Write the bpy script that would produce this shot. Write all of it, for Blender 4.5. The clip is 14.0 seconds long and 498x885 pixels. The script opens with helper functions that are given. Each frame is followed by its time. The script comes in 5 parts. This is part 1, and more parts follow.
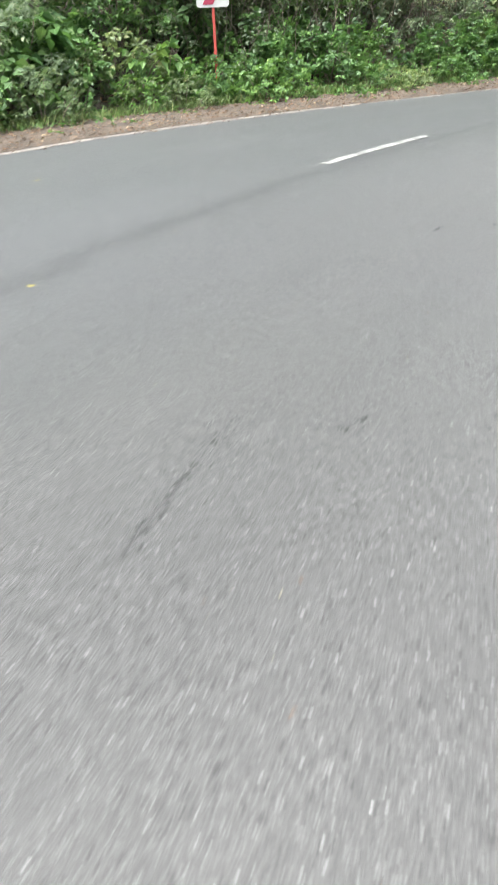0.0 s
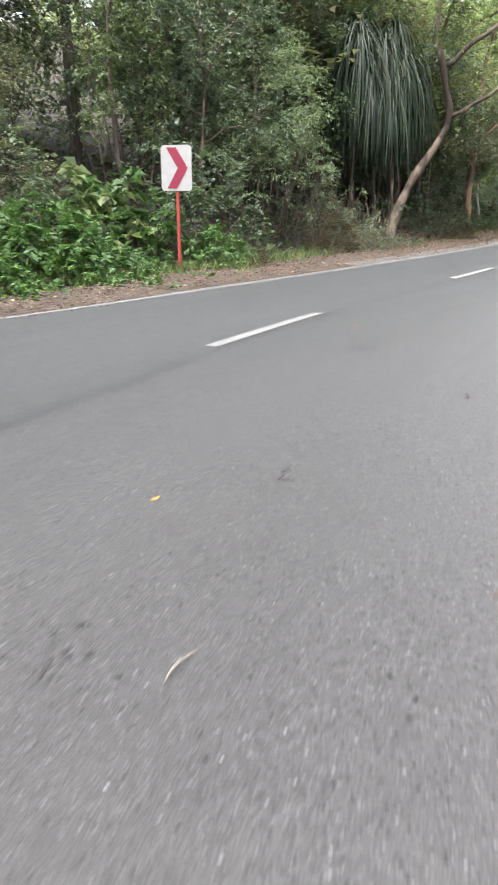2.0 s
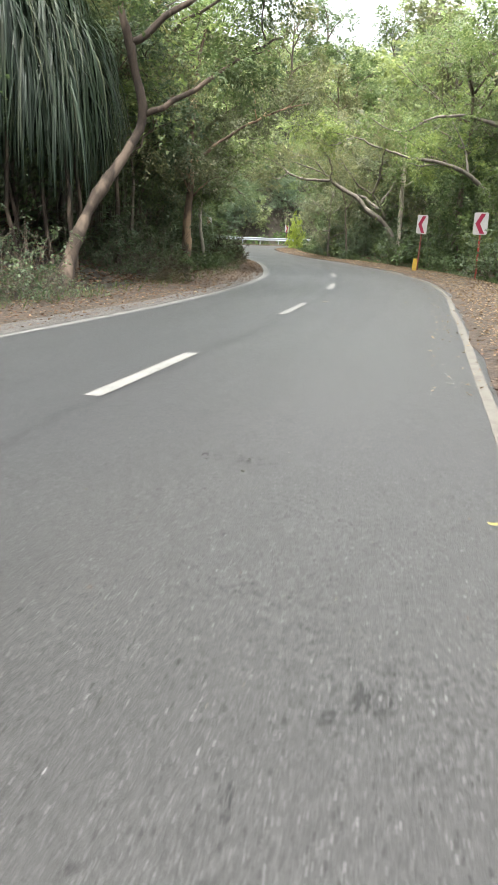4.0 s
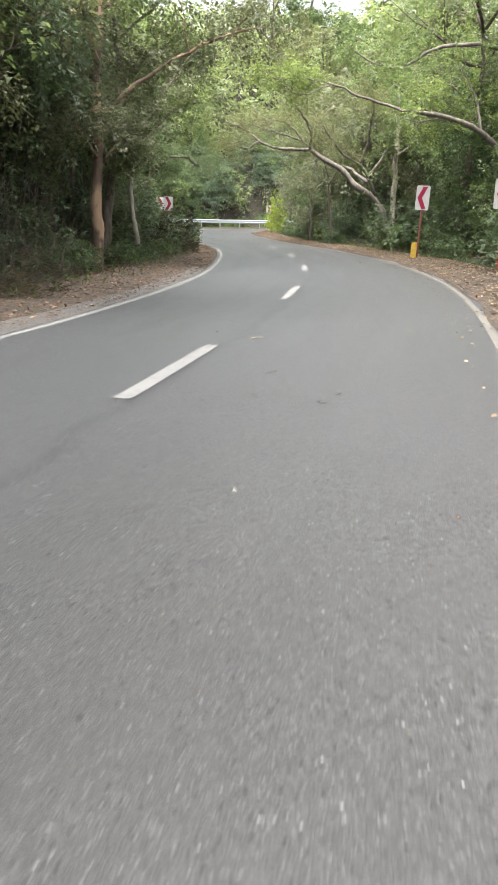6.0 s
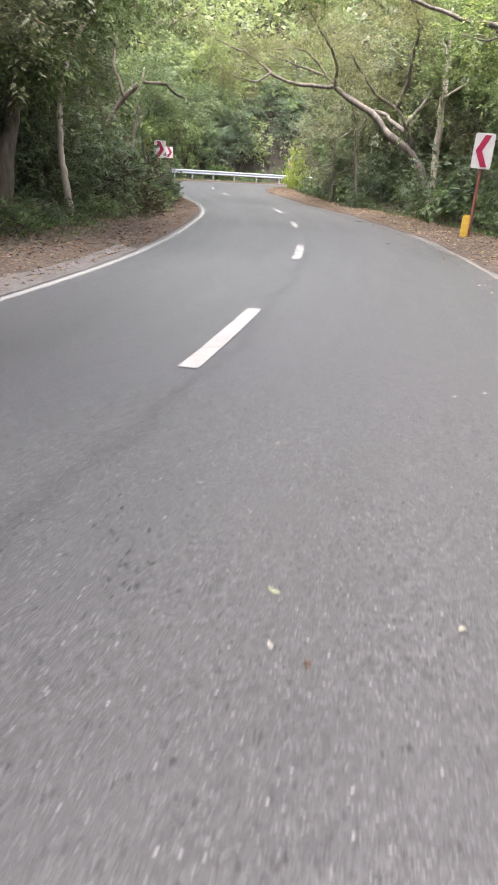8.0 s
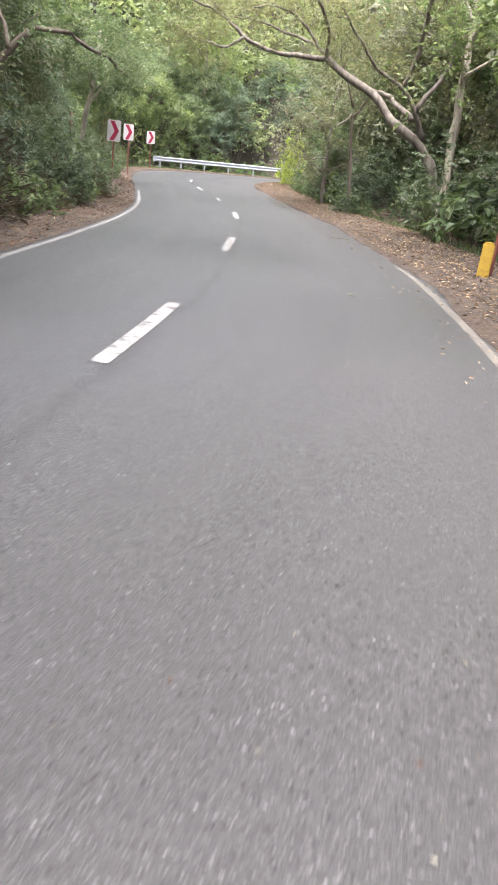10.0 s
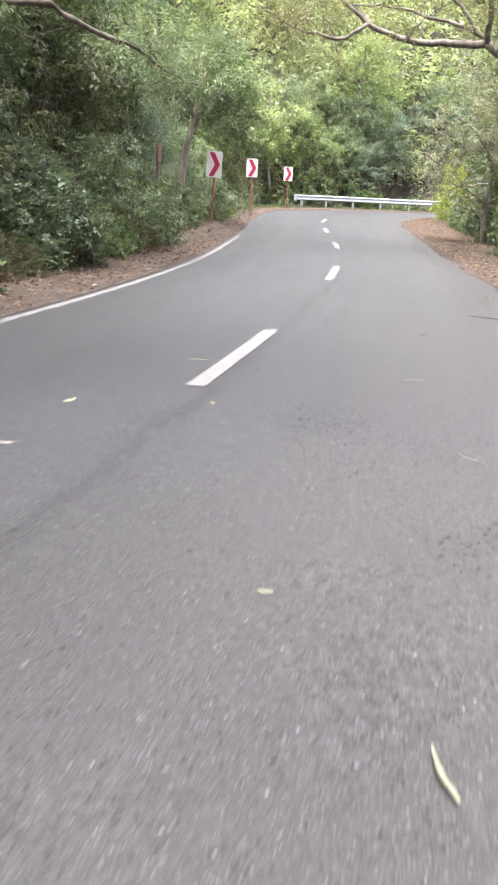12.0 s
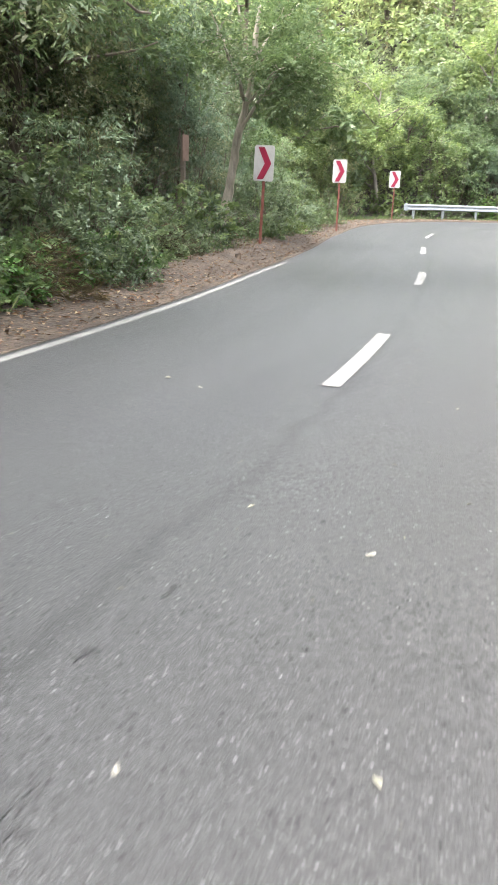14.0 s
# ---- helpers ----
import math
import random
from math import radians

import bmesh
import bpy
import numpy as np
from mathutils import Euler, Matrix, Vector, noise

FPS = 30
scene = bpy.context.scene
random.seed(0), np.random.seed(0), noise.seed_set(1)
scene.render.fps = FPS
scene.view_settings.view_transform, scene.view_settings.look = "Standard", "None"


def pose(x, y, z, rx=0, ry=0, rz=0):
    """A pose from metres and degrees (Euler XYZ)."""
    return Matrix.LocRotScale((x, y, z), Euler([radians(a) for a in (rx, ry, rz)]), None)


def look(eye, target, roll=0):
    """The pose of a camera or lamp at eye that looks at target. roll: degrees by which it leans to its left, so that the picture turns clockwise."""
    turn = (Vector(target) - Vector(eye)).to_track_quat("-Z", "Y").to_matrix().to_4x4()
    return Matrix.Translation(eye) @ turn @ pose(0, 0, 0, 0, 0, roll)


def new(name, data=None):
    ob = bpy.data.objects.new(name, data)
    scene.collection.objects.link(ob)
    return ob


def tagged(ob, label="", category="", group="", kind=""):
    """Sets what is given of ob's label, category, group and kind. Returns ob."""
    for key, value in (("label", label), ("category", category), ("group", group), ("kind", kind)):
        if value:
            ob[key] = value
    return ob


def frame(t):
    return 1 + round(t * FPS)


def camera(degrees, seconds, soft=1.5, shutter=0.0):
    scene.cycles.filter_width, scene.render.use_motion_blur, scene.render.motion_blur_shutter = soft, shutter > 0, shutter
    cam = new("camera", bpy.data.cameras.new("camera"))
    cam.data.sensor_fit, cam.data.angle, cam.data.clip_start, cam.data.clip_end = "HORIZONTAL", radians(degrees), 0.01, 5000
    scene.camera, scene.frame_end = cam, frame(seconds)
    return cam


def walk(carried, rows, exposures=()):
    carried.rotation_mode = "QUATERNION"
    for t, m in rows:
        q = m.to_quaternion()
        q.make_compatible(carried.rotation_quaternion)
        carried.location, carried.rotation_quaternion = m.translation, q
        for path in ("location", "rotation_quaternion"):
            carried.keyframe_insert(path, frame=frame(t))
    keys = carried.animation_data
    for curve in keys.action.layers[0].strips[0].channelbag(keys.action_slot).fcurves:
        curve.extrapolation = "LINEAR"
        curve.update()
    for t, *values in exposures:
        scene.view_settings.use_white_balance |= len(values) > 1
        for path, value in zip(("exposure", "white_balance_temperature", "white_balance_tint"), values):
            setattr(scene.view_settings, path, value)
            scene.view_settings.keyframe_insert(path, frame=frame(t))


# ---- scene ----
cam = camera(36.6, 14.0, 1.5, 0.22)
SKY = 0.1
EXPOSURES = [(0.0, 3.05, 6280, 6), (0.7, 3.1, 6250, 5), (1.5, 2.85, 6270, 8), (2.5, 2.9, 6300, 15), (3.5, 2.75, 6380, 9), (4.0, 2.7, 6420, 7), (6.5, 2.9, 6350, 11), (7.0, 2.95, 6300, 12), (8.0, 3.0, 6330, 18), (10.5, 3.2, 6300, 18), (11.0, 3.36, 6280, 20), (11.5, 3.55, 6270, 21), (12.0, 3.37, 6260, 20), (12.5, 3.12, 6230, 20), (13.0, 3.12, 6220, 17), (13.5, 3.12, 6230, 11), (14.0, 3.38, 6230, 11)]
PATH = [
    (0, (1.975, 5.31, 1.502), (1.933, 7.051, 0.519), -2.7),
    (0.5, (2.755, 7.547, 1.42), (2.783, 9.375, 0.608), -1.3),
    (1, (3.576, 9.601, 1.358), (3.933, 11.461, 0.715), -0.6),
    (1.5, (4.519, 11.447, 1.295), (5.129, 13.247, 0.669), -0.3),
    (2, (5.553, 13.092, 1.229), (6.283, 14.852, 0.62), -0.3),
    (2.5, (6.717, 14.716, 1.169), (7.574, 16.416, 0.555), -0.7),
    (3, (7.887, 15.99, 1.221), (8.913, 17.602, 0.633), 0.0),
    (3.5, (9.273, 17.289, 1.239), (10.532, 18.751, 0.715), 2.3),
    (4, (10.641, 18.499, 1.201), (11.925, 19.939, 0.673), 2.2),
    (4.2, (11.22, 18.971, 1.202), (12.506, 20.404, 0.662), 2.3),
    (6.3, (17.254, 23.7, 1.184), (18.531, 25.128, 0.607), 0.8),
    (6.5, (17.845, 24.166, 1.206), (19.107, 25.597, 0.606), 1.1),
    (7, (19.196, 25.313, 1.197), (20.437, 26.753, 0.577), 1.1),
    (7.5, (20.499, 26.403, 1.196), (21.738, 27.834, 0.549), 2.4),
    (8, (21.883, 27.629, 1.194), (23.111, 29.057, 0.519), 3.5),
    (8.2, (22.374, 28.033, 1.216), (23.594, 29.466, 0.54), 3.9),
    (10.3, (28.296, 32.299, 1.341), (29.492, 33.742, 0.643), 6.3),
    (10.5, (28.821, 32.719, 1.355), (29.976, 34.189, 0.646), 6.6),
    (11, (30.128, 33.989, 1.338), (31.163, 35.539, 0.612), 7.0),
    (11.5, (31.385, 35.201, 1.323), (32.351, 36.799, 0.606), 5.7),
    (12, (32.676, 36.566, 1.288), (33.53, 38.259, 0.651), 2.8),
    (12.5, (33.841, 37.835, 1.308), (34.659, 39.571, 0.743), 2.4),
    (13, (34.935, 39.217, 1.282), (35.662, 40.998, 0.734), 1.2),
    (13.5, (35.923, 40.56, 1.262), (36.586, 42.358, 0.69), 1.5),
    (14, (36.948, 41.923, 1.256), (37.507, 43.739, 0.634), 1.9),
]
walk(cam, [(t, look(eye, target, roll)) for t, eye, target, roll in PATH], EXPOSURES)

# ---- world, sun, exposure ----
world = bpy.data.worlds.new("world")
scene.world = world
world.use_nodes = True
wt = world.node_tree
sky = wt.nodes.new("ShaderNodeTexSky")
sky.sky_type, sky.sun_disc = "NISHITA", False
sky.sun_elevation, sky.sun_rotation = radians(75), radians(234)
sky.air_density, sky.dust_density, sky.ozone_density = 1.0, 6.0, 0.6
soft_sky = wt.nodes.new("ShaderNodeHueSaturation")
soft_sky.inputs["Saturation"].default_value = 0.22
wt.links.new(sky.outputs["Color"], soft_sky.inputs["Color"])
wt.links.new(soft_sky.outputs["Color"], wt.nodes["Background"].inputs["Color"])
wt.nodes["Background"].inputs["Strength"].default_value = SKY
sun = new("sun", bpy.data.lights.new("sun", "SUN"))
sun.data.energy, sun.data.angle, sun.data.color = 1.4, radians(40), (1.0, 0.96, 0.9)
sun.matrix_world = look((0, 0, 60), (7.5, 5.5, 24))

# ---- materials ----


def material(name, rough=0.8, metal=0.0):
    m = bpy.data.materials.new(name)
    m.use_nodes = True
    b = m.node_tree.nodes["Principled BSDF"]
    b.inputs["Roughness"].default_value, b.inputs["Metallic"].default_value = rough, metal
    return m, m.node_tree, b


def node(nt, kind, **values):
    n = nt.nodes.new(kind)
    for key, v in values.items():
        n.inputs[key.replace("_", " ")].default_value = v
    return n


def coords(nt):
    return nt.nodes.new("ShaderNodeTexCoord").outputs["Object"]


def noise_tex(nt, where, scale, detail=4.0, rough=0.55, stretch=None):
    n = node(nt, "ShaderNodeTexNoise", Scale=scale, Detail=detail, Roughness=rough)
    if stretch:
        mp = nt.nodes.new("ShaderNodeMapping")
        mp.inputs["Scale"].default_value = stretch
        nt.links.new(where, mp.inputs["Vector"])
        where = mp.outputs["Vector"]
    nt.links.new(where, n.inputs["Vector"])
    return n.outputs["Fac"]


def ramp(nt, fac, *stops):
    r = nt.nodes.new("ShaderNodeValToRGB")
    while len(r.color_ramp.elements) < len(stops):
        r.color_ramp.elements.new(0.5)
    for e, (at, c) in zip(r.color_ramp.elements, stops):
        e.position = at
        e.color = (*c, 1) if len(c) == 3 else c
    nt.links.new(fac, r.inputs["Fac"])
    return r.outputs["Color"]


def mix(nt, fac, a, b, kind="MIX"):
    m = nt.nodes.new("ShaderNodeMix")
    m.data_type, m.blend_type = "RGBA", kind
    for socket, v in ((m.inputs[0], fac), (m.inputs[6], a), (m.inputs[7], b)):
        if isinstance(v, bpy.types.NodeSocket):
            nt.links.new(v, socket)
        elif isinstance(v, tuple):
            socket.default_value = (*v, 1)
        else:
            socket.default_value = v
    return m.outputs[2]


def grey(v):
    return (v, v, v)


def bump(nt, b, height, strength, distance):
    n = node(nt, "ShaderNodeBump", Strength=strength, Distance=distance)
    nt.links.new(height, n.inputs["Height"])
    nt.links.new(n.outputs["Normal"], b.inputs["Normal"])


def asphalt_material():
    """Fine aggregate: dusty and pale where the near lane's wheels run, smoother and darker in the far lane, with a tar
    seam beside the dashes. The bands also hold uneven light across the road.
    """
    m, nt, b = material("asphalt", 0.6)
    at = coords(nt)
    lane = nt.nodes.new("ShaderNodeUVMap")
    lane.uv_map = "lane"
    across = nt.nodes.new("ShaderNodeSeparateXYZ")
    nt.links.new(lane.outputs["UV"], across.inputs[0])

    def swayed(fac, size):
        n = nt.nodes.new("ShaderNodeMath")
        n.operation, n.inputs[1].default_value = "MULTIPLY_ADD", size
        nt.links.new(fac, n.inputs[0])
        nt.links.new(across.outputs["X"], n.inputs[2])
        return n.outputs[0]

    def flecks(scale, share, inner, outer, value):
        """Single cells of the given share, each a spot of that brightness."""
        v = node(nt, "ShaderNodeTexVoronoi", Scale=scale)
        nt.links.new(at, v.inputs["Vector"])
        spot = ramp(nt, v.outputs["Distance"], (inner, grey(value)), (outer, grey(1.0)))
        few = ramp(nt, v.outputs["Color"], (share, grey(1.0)), (share + 0.01, grey(0.0)))
        return mix(nt, few, (1.0, 1.0, 1.0), spot)

    vor = node(nt, "ShaderNodeTexVoronoi", Scale=150.0)
    nt.links.new(at, vor.inputs["Vector"])
    stone = ramp(nt, vor.outputs["Color"], (0.0, grey(0.015)), (0.5, grey(0.026)), (0.84, grey(0.038)), (0.98, grey(0.085)))
    gaps = ramp(nt, vor.outputs["Distance"], (0.3, grey(1.0)), (0.8, grey(0.6)))
    col = mix(nt, 1.0, stone, gaps, "MULTIPLY")
    # offset across the road, -6 m to 6 m, laid on 0 to 1 in the map
    wheel = swayed(noise_tex(nt, at, 0.3, 4, 0.6), 0.03)
    # lane tones, with the sideways falloff of light mixed into the values
    bands = ramp(nt, wheel, (0.23, grey(0.96)), (0.298, grey(1.08)), (0.348, grey(1.06)), (0.415, grey(0.85)), (0.473, grey(0.74)), (0.565, grey(0.73)), (0.68, grey(0.76)), (0.80, grey(0.82)))
    col = mix(nt, 1.0, col, bands, "MULTIPLY")
    # long streaks along the lanes
    streak = noise_tex(nt, lane.outputs["UV"], 1.0, 6, 0.62, (17.0, 1.6, 1.0))
    col = mix(nt, 1.0, col, ramp(nt, streak, (0.3, grey(0.9)), (0.7, grey(1.08))), "MULTIPLY")
    fine = ramp(nt, noise_tex(nt, at, 46.0, 6, 0.8), (0.3, grey(0.80)), (0.7, grey(1.2)))
    # ravelled patches, where the binder has gone and the stones stand out
    ravel = ramp(nt, noise_tex(nt, at, 40.0, 6, 0.8), (0.38, grey(0.6)), (0.49, grey(1.0)), (0.66, grey(1.34)))
    where = ramp(nt, noise_tex(nt, at, 1.25, 6, 0.66), (0.46, grey(0.16)), (0.62, grey(1.0)))
    near_lane = ramp(nt, wheel, (0.50, grey(1.0)), (0.56, grey(0.25)))
    relief = mix(nt, 1.0, mix(nt, mix(nt, 1.0, where, near_lane, "MULTIPLY"), (1.0, 1.0, 1.0), ravel), fine, "MULTIPLY")
    for scale, share, inner, outer, value in ((60.0, 0.2, 0.2, 0.42, 0.36), (18.0, 0.11, 0.08, 0.24, 0.34), (110.0, 0.2, 0.3, 0.5, 2.1), (62.0, 0.13, 0.2, 0.36, 3.3), (26.0, 0.07, 0.08, 0.17, 3.8)):
        relief = mix(nt, 1.0, relief, flecks(scale, share, inner, outer, value), "MULTIPLY")
    seam = swayed(noise_tex(nt, at, 0.8, 6, 0.65), 0.04)
    relief = mix(nt, 1.0, relief, ramp(nt, seam, (0.505, grey(1.0)), (0.5095, grey(0.82)), (0.5115, grey(0.82)), (0.517, grey(1.0))), "MULTIPLY")
    col = mix(nt, 1.0, col, relief, "MULTIPLY")
    tint = ramp(nt, wheel, (0.42, (1.03, 1.0, 0.975)), (0.54, (0.975, 1.0, 1.04)))
    col = mix(nt, 1.0, col, tint, "MULTIPLY")
    tar = ramp(nt, noise_tex(nt, at, 1.9, 8, 0.7), (0.63, grey(1.0)), (0.74, grey(0.7)))
    col = mix(nt, 1.0, col, tar, "MULTIPLY")
    nt.links.new(col, b.inputs["Base Color"])
    nt.links.new(ramp(nt, streak, (0.3, grey(0.44)), (0.7, grey(0.52))), b.inputs["Roughness"])
    height = mix(nt, 0.5, vor.outputs["Distance"], fine)
    bump(nt, b, height, 0.7, 0.005)
    b.inputs["Sheen Roughness"].default_value = 0.5
    for socket, amount in (("Sheen Weight", 0.11), ("Specular IOR Level", 0.4)):
        nt.links.new(mix(nt, 1.0, relief, grey(amount), "MULTIPLY"), b.inputs[socket])
    return m


def paint_material(name, colour, worn_to, from_=0.5, to=0.66):
    m, nt, b = material(name, 0.7)
    at = coords(nt)
    wear = ramp(nt, noise_tex(nt, at, 4.2, 9, 0.74), (from_, grey(0.0)), (to, grey(1.0)))
    dirt = ramp(nt, noise_tex(nt, at, 14.0, 6, 0.7), (0.3, grey(0.84)), (0.6, grey(1.0)))
    col = mix(nt, 1.0, mix(nt, wear, colour, worn_to), dirt, "MULTIPLY")
    nt.links.new(col, b.inputs["Base Color"])
    bump(nt, b, noise_tex(nt, at, 160.0, 2), 0.25, 0.002)
    return m


def soil_material(name, a, b_, c, cells=22.0):
    m, nt, b = material(name, 0.95)
    at = coords(nt)
    col = ramp(nt, noise_tex(nt, at, 2.3, 8, 0.7), (0.3, a), (0.5, b_), (0.72, c))
    bits = node(nt, "ShaderNodeTexVoronoi", Scale=cells)
    nt.links.new(at, bits.inputs["Vector"])
    col = mix(nt, 1.0, col, ramp(nt, bits.outputs["Color"], (0.1, grey(0.5)), (0.9, grey(1.4))), "MULTIPLY")
    nt.links.new(col, b.inputs["Base Color"])
    bump(nt, b, bits.outputs["Distance"], 0.8, 0.03)
    return m


def leaf_material(name, dark, light, dry=None, rough=0.5, through_light=0.42):
    m, nt, b = material(name, rough)
    geo = nt.nodes.new("ShaderNodeNewGeometry")
    own = nt.nodes.new("ShaderNodeObjectInfo")
    col = ramp(nt, geo.outputs["Random Per Island"], (0.0, dark), (0.8, light), (1.0, dry or light))
    shift = ramp(nt, own.outputs["Random"], (0.0, (0.8, 0.84, 0.86)), (0.5, grey(1.0)), (1.0, (1.18, 1.14, 0.95)))
    col = mix(nt, 1.0, col, shift, "MULTIPLY")
    patch = ramp(nt, noise_tex(nt, coords(nt), 1.1, 3), (0.3, grey(0.72)), (0.7, grey(1.24)))
    col = mix(nt, 1.0, col, patch, "MULTIPLY")
    nt.links.new(col, b.inputs["Base Color"])
    b.inputs["Specular IOR Level"].default_value = 0.3
    tr = nt.nodes.new("ShaderNodeBsdfTranslucent")
    nt.links.new(mix(nt, 1.0, col, (1.2, 1.22, 0.9), "MULTIPLY"), tr.inputs["Color"])
    both = nt.nodes.new("ShaderNodeMixShader")
    both.inputs[0].default_value = through_light
    nt.links.new(b.outputs[0], both.inputs[1])
    nt.links.new(tr.outputs[0], both.inputs[2])
    nt.links.new(both.outputs[0], nt.nodes["Material Output"].inputs["Surface"])
    return m


def bark_material(name, dark, light, patchy=None):
    m, nt, b = material(name, 0.9)
    at = coords(nt)
    n = noise_tex(nt, at, 7.0, 8, 0.7, (1, 1, 0.22))
    col = ramp(nt, n, (0.32, dark), (0.68, light))
    if patchy:
        col = mix(nt, ramp(nt, noise_tex(nt, at, 2.2, 3, 0.5, (1, 1, 0.5)), (0.5, grey(0)), (0.58, grey(1))), col, patchy)
    nt.links.new(col, b.inputs["Base Color"])
    bump(nt, b, n, 0.7, 0.03)
    return m


def plain_material(name, colour, rough=0.6, metal=0.0, wear=0.25, scale=9.0):
    m, nt, b = material(name, rough, metal)
    at = coords(nt)
    lo = tuple(c * (1 - wear) for c in colour)
    hi = tuple(min(1, c * (1 + wear * 0.5)) for c in colour)
    nt.links.new(ramp(nt, noise_tex(nt, at, scale, 7, 0.7), (0.3, lo), (0.65, hi)), b.inputs["Base Color"])
    bump(nt, b, noise_tex(nt, at, scale * 6, 3), 0.15, 0.004)
    return m


ASPHALT = asphalt_material()
WHITE_LINE = paint_material("white_road_paint", (0.125, 0.123, 0.116), (0.065, 0.065, 0.065))
DULL_DASH = paint_material("dull_dash_paint", (0.108, 0.106, 0.102), (0.08, 0.079, 0.076), 0.46, 0.66)
DASH_PAINT = paint_material("dash_road_paint", (0.142, 0.139, 0.13), (0.10, 0.10, 0.096), 0.5, 0.7)
WORN_DASH = paint_material("worn_dash_paint", (0.155, 0.153, 0.145), (0.04, 0.04, 0.04), 0.5, 0.58)
START_LINE = paint_material("pinkish_worn_road_paint", (0.17, 0.15, 0.135), (0.055, 0.048, 0.042), 0.52, 0.64)
DUSTY_LINE = paint_material("dusty_road_paint", (0.10, 0.092, 0.078), (0.05, 0.042, 0.034), 0.46, 0.66)
SHOULDER = soil_material("pale_gravel_shoulder", (0.06, 0.055, 0.05), (0.085, 0.078, 0.072), (0.115, 0.105, 0.097), 90.0)
LITTER_SOIL = soil_material("soil_with_litter", (0.018, 0.012, 0.008), (0.036, 0.024, 0.0155), (0.064, 0.046, 0.031))
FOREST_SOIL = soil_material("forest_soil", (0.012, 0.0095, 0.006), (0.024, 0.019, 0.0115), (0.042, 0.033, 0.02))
LEAF_MID = leaf_material("leaf_mid", (0.068, 0.100, 0.048), (0.125, 0.172, 0.078), (0.18, 0.205, 0.105))
LEAF_FRESH = leaf_material("leaf_fresh", (0.034, 0.078, 0.022), (0.088, 0.165, 0.046), (0.13, 0.20, 0.065))
LEAF_DARK = leaf_material("leaf_dark", (0.050, 0.072, 0.044), (0.098, 0.132, 0.076), (0.14, 0.158, 0.095))
LEAF_BRIGHT = leaf_material("leaf_bright", (0.110, 0.152, 0.066), (0.195, 0.25, 0.106), (0.27, 0.295, 0.14), 0.5, 0.52)
LEAF_OLIVE = leaf_material("leaf_olive", (0.085, 0.096, 0.058), (0.155, 0.168, 0.098), (0.22, 0.20, 0.135))
LEAF_BLUE = leaf_material("leaf_bluegreen", (0.074, 0.108, 0.074), (0.138, 0.188, 0.122), (0.18, 0.21, 0.14))
# far slope's bright, hazy light put into this paler leaf colour
LEAF_FAR_LIT = leaf_material("leaf_far_lit", (0.15, 0.185, 0.095), (0.25, 0.30, 0.152), (0.33, 0.36, 0.20), 0.5, 0.52)
LEAF_LIME = leaf_material("leaf_lime", (0.16, 0.22, 0.03), (0.28, 0.36, 0.06), (0.36, 0.4, 0.1))
DRY_STEM = leaf_material("dry_stem", (0.035, 0.028, 0.018), (0.080, 0.066, 0.043), (0.14, 0.11, 0.075), 0.8, 0.2)
STRAP = leaf_material("strap_leaf", (0.015, 0.027, 0.017), (0.040, 0.061, 0.036), (0.099, 0.110, 0.072), 0.45, 0.2)
DRY_LEAF = leaf_material("dry_leaf", (0.062, 0.032, 0.018), (0.125, 0.072, 0.042), (0.21, 0.145, 0.09), 0.8, 0.1)
PALE_LEAF = leaf_material("pale_dry_leaf", (0.12, 0.078, 0.042), (0.24, 0.175, 0.11), (0.34, 0.27, 0.17), 0.8, 0.1)
CRUMB = leaf_material("pale_crumb", (0.10, 0.095, 0.075), (0.17, 0.165, 0.135), (0.24, 0.235, 0.20), 0.8, 0.1)
GRASS = leaf_material("grass_blade", (0.035, 0.062, 0.018), (0.088, 0.13, 0.04), (0.17, 0.16, 0.085), 0.6, 0.3)
BARK = bark_material("bark_grey_brown", (0.045, 0.035, 0.026), (0.16, 0.13, 0.10))
BARK_BROWN = bark_material("bark_dark_brown", (0.016, 0.011, 0.008), (0.066, 0.046, 0.032), (0.125, 0.092, 0.068))
BARK_LIGHT = bark_material("bark_light", (0.15, 0.13, 0.105), (0.42, 0.37, 0.30))
BARK_PALE = bark_material("bark_pale", (0.06, 0.05, 0.042), (0.20, 0.175, 0.145))
BARK_PEEL = bark_material("bark_peeling", (0.05, 0.035, 0.025), (0.14, 0.095, 0.065), (0.28, 0.19, 0.12))
TWIG = bark_material("dry_twig", (0.045, 0.034, 0.025), (0.13, 0.105, 0.076))
SIGN_WHITE = plain_material("sign_white", (0.33, 0.325, 0.315), 0.45, 0, 0.12)
SIGN_RED = plain_material("sign_red", (0.20, 0.012, 0.036), 0.45, 0, 0.15)
SIGN_BACK = plain_material("sign_back", (0.3, 0.3, 0.31), 0.5, 0.4)
POST_RED = plain_material("post_red_paint", (0.28, 0.036, 0.026), 0.6, 0, 0.3)
POST_RUST = plain_material("post_rusty", (0.14, 0.042, 0.03), 0.75, 0, 0.45)
YELLOW = plain_material("post_yellow", (0.33, 0.21, 0.02), 0.65, 0, 0.35)
GALVANISED = plain_material("galvanised_steel", (0.31, 0.33, 0.35), 0.5, 0.3, 0.22)

# ---- helpers for meshes ----
rng = np.random.default_rng(7)


def mesh_of(name, verts, faces, mat):
    me = bpy.data.meshes.new(name)
    me.from_pydata(np.asarray(verts).tolist(), [], np.asarray(faces).tolist() if not isinstance(faces, list) else faces)
    me.materials.append(mat)
    return me


def child(name, me, parent, label=""):
    ob = new(name, me)
    ob.parent = parent
    return tagged(ob, label) if label else ob


